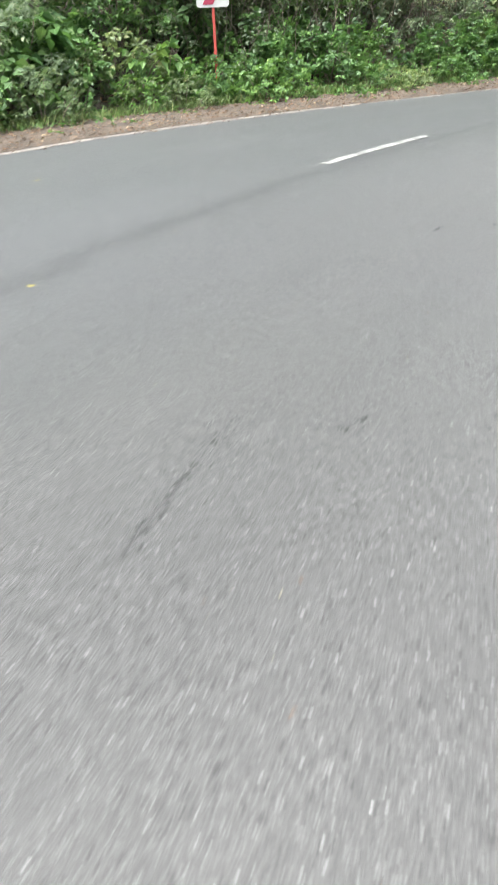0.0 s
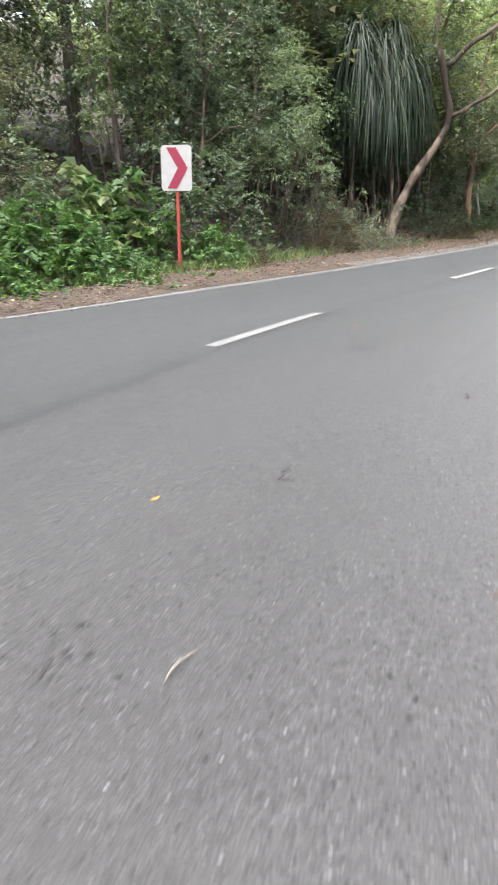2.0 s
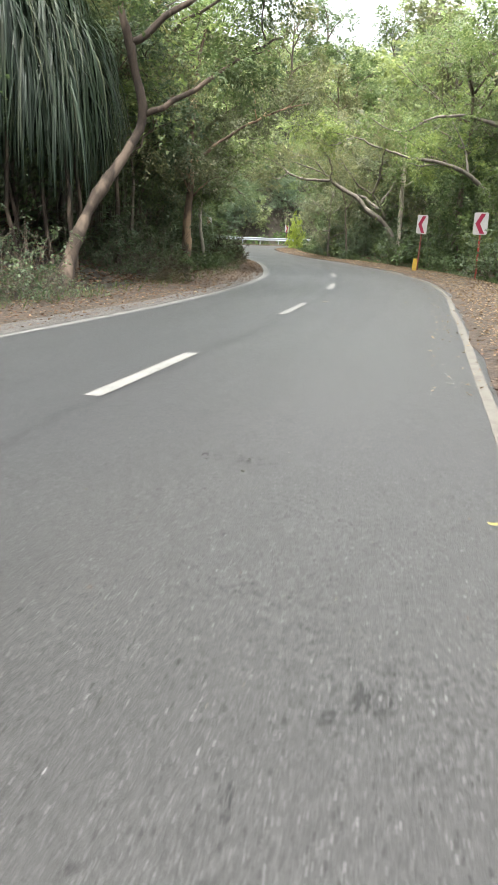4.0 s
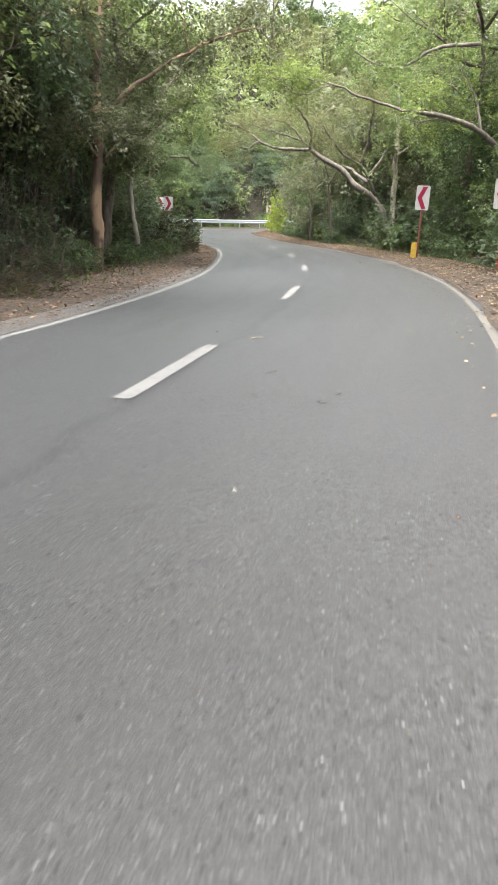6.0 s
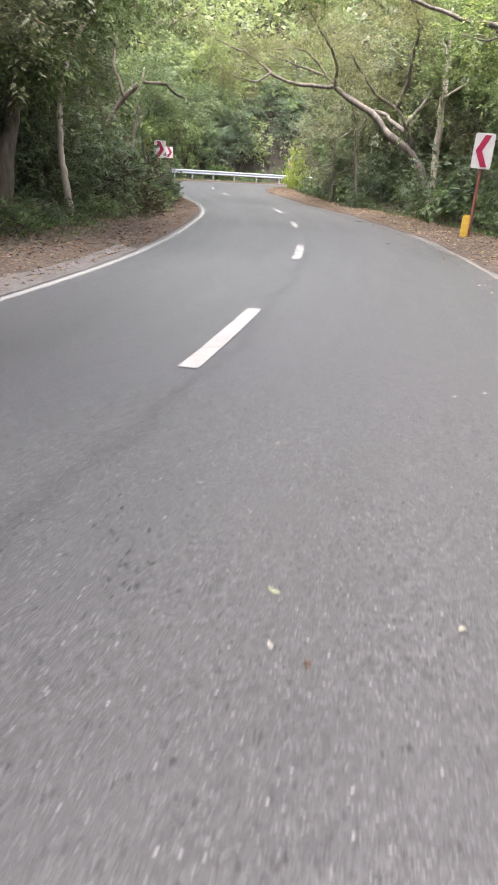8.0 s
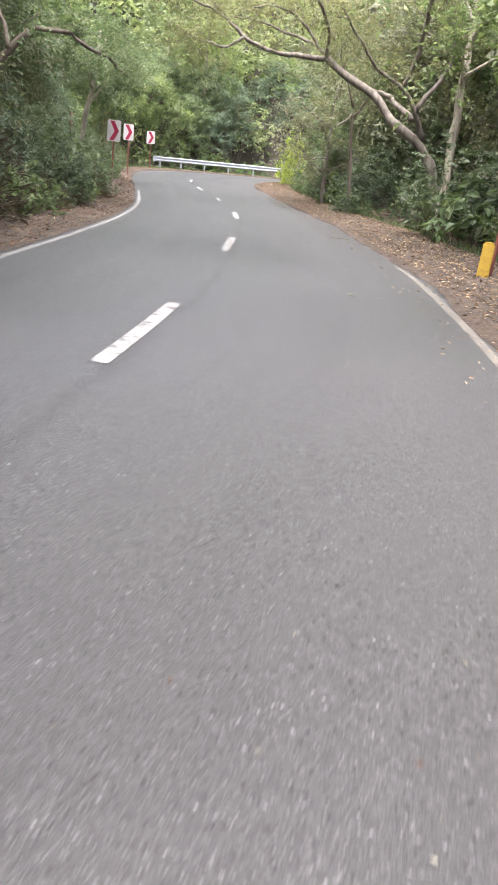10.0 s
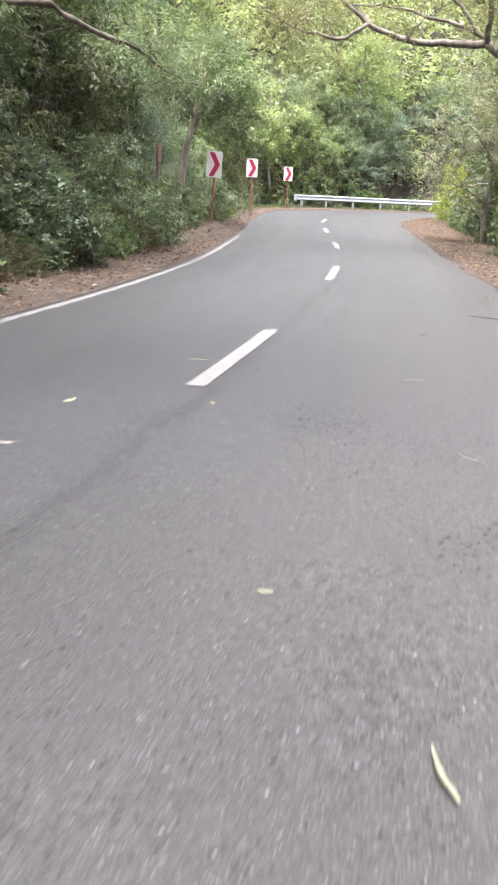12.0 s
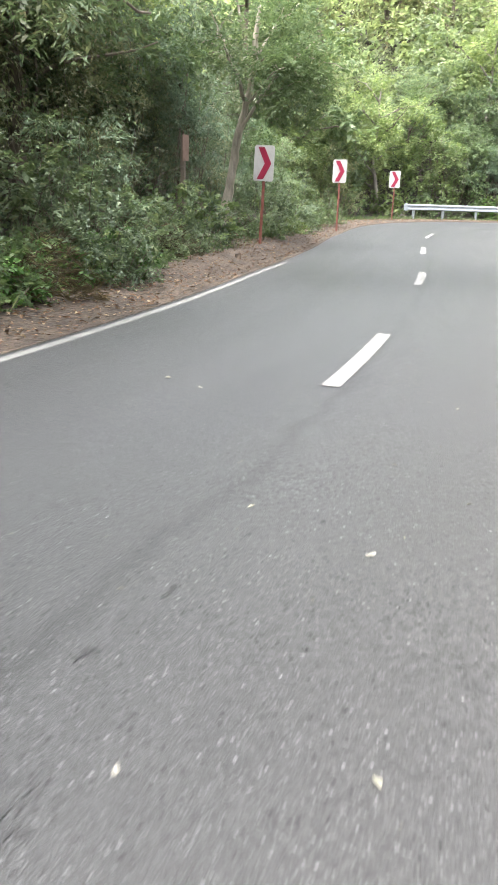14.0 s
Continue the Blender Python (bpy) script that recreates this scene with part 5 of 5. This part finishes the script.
def chevron_sign(x, y, turn, top, way, post, label, lean=0.0, size=1.0):
    """A white plate with a red chevron on a steel post. way: 1 points right, -1 left."""
    ground = float(lift(x, y)) + 0.05
    ob = new("chevron_sign")
    ob.matrix_basis = pose(x, y, ground, 0, lean, turn)
    tagged(ob, label, "road sign", "chevron signs")
    mid = top - ground - 0.375 * size
    plate = part("plate", rounded_plate(0.54 * size, 0.75 * size, 0.006, 0.06), SIGN_WHITE, ob, "white plate with rounded corners")
    plate.matrix_basis = pose(0, -0.03, mid)
    t = 0.335
    v = [(-0.17, t), (0.0, t), (0.2, 0), (0.0, -t), (-0.17, -t), (0.025, 0)]
    part("chevron", prism([(way * size * a, size * c) for a, c in v], -0.010, -0.0045), SIGN_RED, plate, "red chevron")
    part("post", box(-0.026, 0.026, -0.022, 0.03, -0.3, mid + 0.3, 0.006), post, ob)
    for z in (-0.22, 0.22):
        part("clamp", box(-0.06, 0.06, 0.0, 0.008, mid + z - 0.02, mid + z + 0.02, 0.002), SIGN_BACK, plate).matrix_basis = pose(0, 0.005, -mid)
    return ob


chevron_sign(9.76, 26.45, -30, 2.17, 1, POST_RED, "white chevron sign with red arrow on a bright red post")
chevron_sign(1.27, 22.2, -5, 2.58, 1, POST_RED, "white chevron sign on a red post, half hidden by shrubs", 0, 1.18)
chevron_sign(42.3, 59.0, -52, 2.33, 1, POST_RUST, "white chevron sign with red arrow on a rusty post", 2)
chevron_sign(47.7, 67.3, -52, 2.53, 1, POST_RUST, "white chevron sign on a rusty post beside the bend")
chevron_sign(54.0, 75.6, -48, 2.57, 1, POST_RUST, "white chevron sign near the guard rail's end")
chevron_sign(37.5, 38.4, -92, 2.32, -1, POST_RUST, "chevron sign with reversed arrow on a thin rusty post", 3)
chevron_sign(34.78, 33.82, -85, 2.30, -1, POST_RED, "weathered chevron sign with reversed arrow on a red post")
chevron_sign(68.35, 78.45, -75, 2.5, 1, POST_RUST, "white chevron sign behind the guard rail")


def build_rail():
    line = spline([(57.05, 79.85), (59.5, 80.3), (64.5, 79.6), (69.5, 77.0), (75, 72.2), (82, 65)], 0.25)
    ob = new("guard_rail")
    tagged(ob, "galvanised steel guard rail with a corrugated beam on posts", "guard rail")
    prof = [(0.0, 0.155), (0.05, 0.12), (0.05, 0.075), (0.0, 0.03), (0.0, -0.03), (0.05, -0.075), (0.05, -0.12), (0.0, -0.155)]
    tan = unit(np.gradient(line, axis=0))
    right = np.stack([tan[:, 1], -tan[:, 0]], 1)
    verts, faces, k = [], [], len(prof) * 2
    for (x, y), r in zip(line, right):
        z = float(lift(x, y)) + 0.62
        for thick in (0.0, -0.006):
            for o, h in prof:
                verts.append((x + r[0] * (o + thick), y + r[1] * (o + thick), z + h))
    p = len(prof)
    for a in range(len(line) - 1):
        for b in range(p - 1):
            i = a * k + b
            faces.append((i, i + 1, i + k + 1, i + k))
            faces.append((i + p, i + p + k, i + p + k + 1, i + p + 1))
    child("beam", mesh_of("beam", verts, faces, GALVANISED), ob)
    for n in range(2, len(line) - 1, 8):
        (x, y), r = line[n], right[n]
        post = part("rail_post", box(-0.05, 0.05, -0.06, 0.06, -0.3, 0.74, 0.004), GALVANISED, ob)
        post.matrix_basis = pose(x - r[0] * 0.09, y - r[1] * 0.09, float(lift(x, y)), 0, 0, math.degrees(math.atan2(tan[n][1], tan[n][0])))
    end = part("end_wing", rounded_plate(0.3, 0.36, 0.012, 0.1), GALVANISED, ob)
    end.matrix_basis = pose(line[0][0] - 0.1, line[0][1], float(lift(*line[0])) + 0.62, 0, 0, 10)


build_rail()


def guide_post(x, y, turn):
    """A short concrete guide post with yellow paint."""
    ob = new("guide_post")
    ob.matrix_basis = pose(x, y, float(lift(x, y)), 0, 2, turn)
    tagged(ob, "short yellow-painted concrete guide post on the verge", "guide post")
    part("shaft", box(-0.085, 0.085, -0.06, 0.06, -0.2, 0.54, 0.015), YELLOW, ob)
    part("cap", box(-0.075, 0.075, -0.052, 0.052, 0.54, 0.56, 0.01), YELLOW, ob)


guide_post(37.25, 38.35, -60)


def wooden_board(x, y, z, turn):
    """A small weathered board on a post, seen from its back, in the bushes."""
    ob = new("notice_board")
    ob.matrix_basis = pose(x, y, float(hill(x, y)), 0, 0, turn)
    tagged(ob, "small faded brown notice board on a post in the bushes", "notice board")
    base = z - float(hill(x, y))
    part("post", box(-0.045, 0.045, -0.045, 0.045, -0.3, base + 0.5, 0.008), BARK, ob)
    part("board", box(-0.12, 0.12, -0.07, -0.047, base + 0.02, base + 0.54, 0.006), BOARD, ob)


BOARD = plain_material("faded_board", (0.17, 0.11, 0.085), 0.85, 0, 0.35)
wooden_board(40.45, 58.75, 1.9, 48)


def stump(x, y, size):
    """A short broken stump, added in place of the shrubs' shaded end."""
    r = random.Random(int(x * 10))
    bm = bmesh.new()
    bmesh.ops.create_cone(bm, cap_ends=True, segments=9, radius1=0.5 * size, radius2=0.38 * size, depth=size * 1.3)
    for v in bm.verts:
        v.co += Vector((r.uniform(-1, 1), r.uniform(-1, 1), r.uniform(-1, 1.5))) * 0.09 * size
    me = bpy.data.meshes.new("stump")
    bm.to_mesh(me)
    bm.free()
    me.materials.append(BARK_BROWN)
    ob = tagged(new("stump", me), "short dark broken stump, added for the shrubs' shaded end", "stump")
    ob.matrix_basis = pose(x, y, float(lift(x, y)) + 0.05 + size * 0.5, 4, 3, 20)


stump(40.85, 55.7, 0.16)



def fallen_leaf(x, y, size, turn, mat, label):
    bm = bmesh.new()
    n = 6
    mid, lo, hi = [], [], []
    for k in range(n + 1):
        u = k / n
        w = 0.21 * size * math.sin(math.pi * min(1, u * 0.92 + 0.04)) ** 0.8
        curl = 0.10 * size * (2 * u - 1) ** 2
        mid.append(bm.verts.new(((u - 0.5) * size, 0, curl + 0.004)))
        lo.append(bm.verts.new(((u - 0.5) * size, -w, curl + 0.25 * w)))
        hi.append(bm.verts.new(((u - 0.5) * size, w, curl + 0.2 * w)))
    for a in range(n):
        bm.faces.new((lo[a], lo[a + 1], mid[a + 1], mid[a]))
        bm.faces.new((mid[a], mid[a + 1], hi[a + 1], hi[a]))
    me = bpy.data.meshes.new("fallen_leaf")
    bm.to_mesh(me)
    bm.free()
    me.materials.append(mat)
    ob = tagged(new("fallen_leaf", me), label, "leaf", "leaves on the road")
    ob.matrix_basis = pose(x, y, float(lift(x, y)) + 0.016, 0, 0, turn)


TAR = plain_material("tar", (0.012, 0.012, 0.012), 0.7, 0, 0.4, 40)


def road_top(x, y):
    """Height of the asphalt at a place."""
    i = int(np.argmin(((CENTRE - (x, y)) ** 2).sum(1)))
    off = float((np.array((x, y)) - CENTRE[i]) @ LEFT[i])
    rim = half(ALONG[i], 1) + 0.32 if off > 0 else half(ALONG[i], -1) + 0.25
    return float(lift(x, y)) + float(np.interp(abs(off), [0, 1.55, rim], [0.02, 0.012, 0.0]))


def tar_mark(a, b, width, flecks, seed, label="dark tar smear on the asphalt"):
    """Broken flecks of tar along a short line."""
    r = random.Random(seed)
    verts, faces, flecks = [], [], int(flecks * 1.8)
    a, b = Vector(a), Vector(b)
    way = (b - a).normalized()
    for _ in range(flecks):
        c = a.lerp(b, r.random()) + Vector((-way.y, way.x)) * r.gauss(0, width * 0.5)
        size, turn = r.uniform(0.004, 0.013), math.atan2(way.y, way.x) + r.gauss(0, 0.35)
        n, z = 7, road_top(c.x, c.y) + r.uniform(0.0035, 0.0055)
        k = len(verts)
        for j in range(n):
            t = 2 * math.pi * j / n
            u, w = 1.7 * size * math.cos(t) * r.uniform(0.6, 1.2), 0.55 * size * math.sin(t) * r.uniform(0.5, 1.3)
            verts.append((c.x + u * math.cos(turn) - w * math.sin(turn), c.y + u * math.sin(turn) + w * math.cos(turn), z))
        faces.append(tuple(range(k, k + n)))
    tagged(new("tar_mark", mesh_of("tar_mark", verts, faces, TAR)), label, "tar mark", "tar marks", "structure")


for k, (a, b, width, flecks) in enumerate([
        ((4.55, 14.6), (5.0, 14.48), 0.05, 26), ((4.8, 16.36), (4.95, 16.35), 0.03, 7), ((5.7, 14.9), (5.85, 15.15), 0.08, 14), ((4.88, 13.71), (4.75, 13.5), 0.05, 9),
        ((12.4, 24.2), (13.2, 24.3), 0.10, 22), ((13.15, 21.7), (13.35, 21.3), 0.08, 16), ((11.9, 19.62), (12.12, 19.54), 0.05, 12), ((8.77, 17.05), (8.66, 16.9), 0.012, 10),
        ((8.8, 18.5), (9.3, 19.1), 0.16, 40), ((10.6, 19.2), (11.4, 19.3), 0.25, 34), ((1.86, 8.2), (1.48, 7.18), 0.035, 34), ((2.3, 8.0), (2.4, 8.15), 0.04, 8),
        ((34.7, 40.2), (35.25, 40.1), 0.22, 44), ((34.45, 38.5), (34.98, 38.63), 0.14, 26), ((36.25, 42.9), (36.4, 42.75), 0.05, 12), ((21.65, 28.95), (21.8, 28.9), 0.05, 10),
        ((21.85, 27.25), (21.9, 27.18), 0.02, 6), ((22.9, 29.3), (23.25, 29.9), 0.12, 18), ((41.5, 50.5), (41.65, 50.6), 0.05, 9), ((36.1, 41.95), (36.25, 41.85), 0.03, 6),
        ((20.0, 26.3), (20.04, 26.4), 0.03, 12), ((19.74, 26.7), (19.84, 26.8), 0.035, 12), ((20.25, 26.42), (20.34, 26.46), 0.03, 8), ((34.7, 39.3), (35.1, 40.5), 0.25, 40),
        ((12.04, 19.57), (12.12, 19.65), 0.03, 16), ((10.72, 18.56), (10.8, 18.62), 0.03, 9), ((9.95, 18.6), (10.0, 18.68), 0.02, 6), ((12.9, 24.4), (13.2, 24.5), 0.05, 14),
        ((37.03, 43.77), (37.1, 43.81), 0.02, 8), ((36.8, 43.15), (36.92, 43.3), 0.04, 16), ((37.34, 44.05), (37.39, 44.13), 0.02, 6), ((8.8, 18.6), (9.15, 18.8), 0.1, 24),
        ((6.93, 16.0), (7.05, 16.2), 0.03, 14), ((11.5, 19.5), (11.6, 19.6), 0.02, 7), ((3.3, 11.1), (3.42, 11.28), 0.02, 12), ((3.8, 11.23), (3.85, 11.3), 0.02, 6)]):
    tar_mark(a, b, width, flecks, k)


def twig(x, y, length, turn, bend, radius, mat, label, name="twig"):
    r = np.random.default_rng(int(x * 100) % 977)
    t = np.linspace(-0.5, 0.5, 9)
    path = np.stack([t * length, bend * length * (0.25 - t * t) * 2 + r.normal(size=9) * 0.008 * length, np.full(9, radius * 0.8)], 1)
    radius *= 0.5
    me = tubes_mesh(name, [(path, np.interp(t, [-0.5, 0, 0.5], [radius * 0.5, radius, radius * 0.35]), 6)], mat)
    ob = tagged(new(name, me), label, name)
    ob.matrix_basis = pose(x, y, float(lift(x, y)) + 0.02, 0, 0, turn)


LEAF_YELLOW = plain_material("fallen_yellow", (0.32, 0.27, 0.06), 0.7, 0, 0.3, 30)
LEAF_ORANGE = plain_material("fallen_orange", (0.4, 0.17, 0.035), 0.7, 0, 0.3, 30)
LEAF_PALE = plain_material("fallen_pale", (0.165, 0.155, 0.132), 0.75, 0, 0.25, 30)
DRY_POD = plain_material("dry_pod", (0.17, 0.145, 0.115), 0.75, 0, 0.3, 30)
LEAF_DULL = plain_material("fallen_dull_green", (0.155, 0.16, 0.105), 0.75, 0, 0.3, 30)
LEAF_GREEN = plain_material("fallen_green", (0.105, 0.115, 0.068), 0.7, 0, 0.3, 30)
for x, y, size, mat, words in [
        (32.12, 36.33, 0.14, LEAF_GREEN, "pale green leaf piece on the asphalt"), (32.89, 37.56, 0.09, LEAF_PALE, "small pale leaf on the asphalt"), (32.58, 37.74, 0.08, LEAF_PALE, "small pale leaf on the asphalt"),
        (33.67, 40.99, 0.22, LEAF_DULL, "pale green leaf on the asphalt"), (33.75, 38.52, 0.10, LEAF_DULL, "small dull green leaf on the asphalt"), (32.51, 36.23, 0.08, LEAF_GREEN, "small green leaf on the asphalt"),
        (22.35, 28.26, 0.09, LEAF_PALE, "small pale leaf on the asphalt"),
        (18.45, 25.41, 0.09, LEAF_PALE, "small pale leaf on the asphalt"), (19.84, 26.42, 0.08, LEAF_GREEN, "small green leaf on the asphalt"), (23.25, 29.06, 0.09, LEAF_GREEN, "small pale green leaf on the asphalt"), (4.2, 11.37, 0.07, LEAF_PALE, "small pale leaf on the asphalt"),
        (36.17, 43.87, 0.05, LEAF_PALE, "small pale leaf on the asphalt"), (38.12, 44.18, 0.1, LEAF_PALE, "pale dry leaf on the asphalt"),
        (-0.46, 14.02, 0.16, LEAF_YELLOW, "pale yellow leaf fallen on the asphalt"), (0.84, 11.15, 0.09, LEAF_PALE, "pale dry leaf on the asphalt"),
        (0.47, 10.14, 0.10, LEAF_YELLOW, "small yellow-green leaf on the asphalt"), (6.33, 16.02, 0.10, LEAF_ORANGE, "small orange leaf on the asphalt"),
        (4.53, 15.11, 0.06, LEAF_PALE, "small pale leaf on the asphalt"), (9.52, 19.78, 0.11, LEAF_ORANGE, "orange leaf lying on the asphalt"),
        (9.6, 21.0, 0.07, LEAF_PALE, "small pale leaf on the asphalt"), (10.11, 21.25, 0.06, LEAF_PALE, "small pale leaf on the asphalt"),
        (10.03, 22.29, 0.06, LEAF_PALE, "small pale leaf on the asphalt"), (16.3, 22.22, 0.12, LEAF_PALE, "pale dry leaf near the edge line"),
        (18.53, 24.04, 0.10, LEAF_PALE, "pale dry leaf near the edge line"), (13.53, 20.1, 0.09, LEAF_YELLOW, "small yellow leaf near the edge line"),
        (25.82, 30.06, 0.10, LEAF_PALE, "pale dry leaf on the asphalt"), 
        (23.37, 28.12, 0.10, LEAF_YELLOW, "yellow-green leaf on the asphalt"), (25.58, 30.11, 0.10, LEAF_PALE, "pale dry leaf on the asphalt"),
        (23.06, 28.86, 0.06, LEAF_PALE, "pale dry leaf on the asphalt"), (24.13, 30.04, 0.08, LEAF_PALE, "small pale leaf on the asphalt"),
        (33.2, 40.32, 0.14, LEAF_PALE, "pale curled leaf on the asphalt"), (34.5, 40.7, 0.09, LEAF_YELLOW, "small yellow leaf beside the centre dash"),
        (37.09, 43.32, 0.07, LEAF_PALE, "small pale leaf on the asphalt"), (39.85, 47.12, 0.09, LEAF_PALE, "pale dry leaf on the asphalt"),
        (37.93, 45.25, 0.08, LEAF_PALE, "pale dry leaf on the asphalt"), (38.08, 46.75, 0.09, LEAF_PALE, "pale dry leaf on the asphalt"),
        (38.13, 44.18, 0.08, LEAF_PALE, "pale dry leaf on the asphalt"), (40.24, 47.72, 0.10, LEAF_PALE, "pale dry leaf on the asphalt")]:
    fallen_leaf(x, y, 0.56 * size, (x * 97 + y * 31) % 360, mat, words)
twig(21.5, 28.6, 0.24, 20, 0.5, 0.018, DRY_POD, "long curved pale seed pod on the asphalt", "seed_pod")
twig(31.39, 35.35, 0.26, 40, -0.15, 0.006, DRY_POD, "thin dry stalk lying on the asphalt")
twig(33.75, 37.61, 0.18, 70, 0.1, 0.018, LEAF_DULL, "narrow rolled green leaf on the asphalt", "rolled_leaf")
twig(33.98, 37.44, 0.1, 95, 0.1, 0.006, DRY_POD, "short pale twig on the asphalt")
twig(35.2, 41.47, 0.13, 48, 0.05, 0.006, TAR, "thin dark twig on the asphalt")
twig(36.14, 40.82, 0.15, -13, 0.15, 0.010, DRY_POD, "curved pale stalk on the asphalt")
twig(37.4, 42.31, 0.15, 29, 0.1, 0.009, TAR, "short blackened twig on the asphalt")
twig(34.87, 41.84, 0.18, -30, 0.2, 0.008, DRY_POD, "short pale twig beside the centre dash")
twig(38.88, 43.02, 0.48, -57, 0.06, 0.016, TWIG, "crooked fallen twig near the road's edge")
twig(35.36, 39.35, 0.12, 100, 0.3, 0.007, DRY_POD, "curved pale twig on the asphalt")
twig(6.06, 14.8, 0.16, 40, 0.2, 0.007, DRY_POD, "short pale twig on the asphalt")
twig(20.45, 27.3, 0.18, 10, 0.05, 0.006, DRY_POD, "thin dry stalk lying on the asphalt")
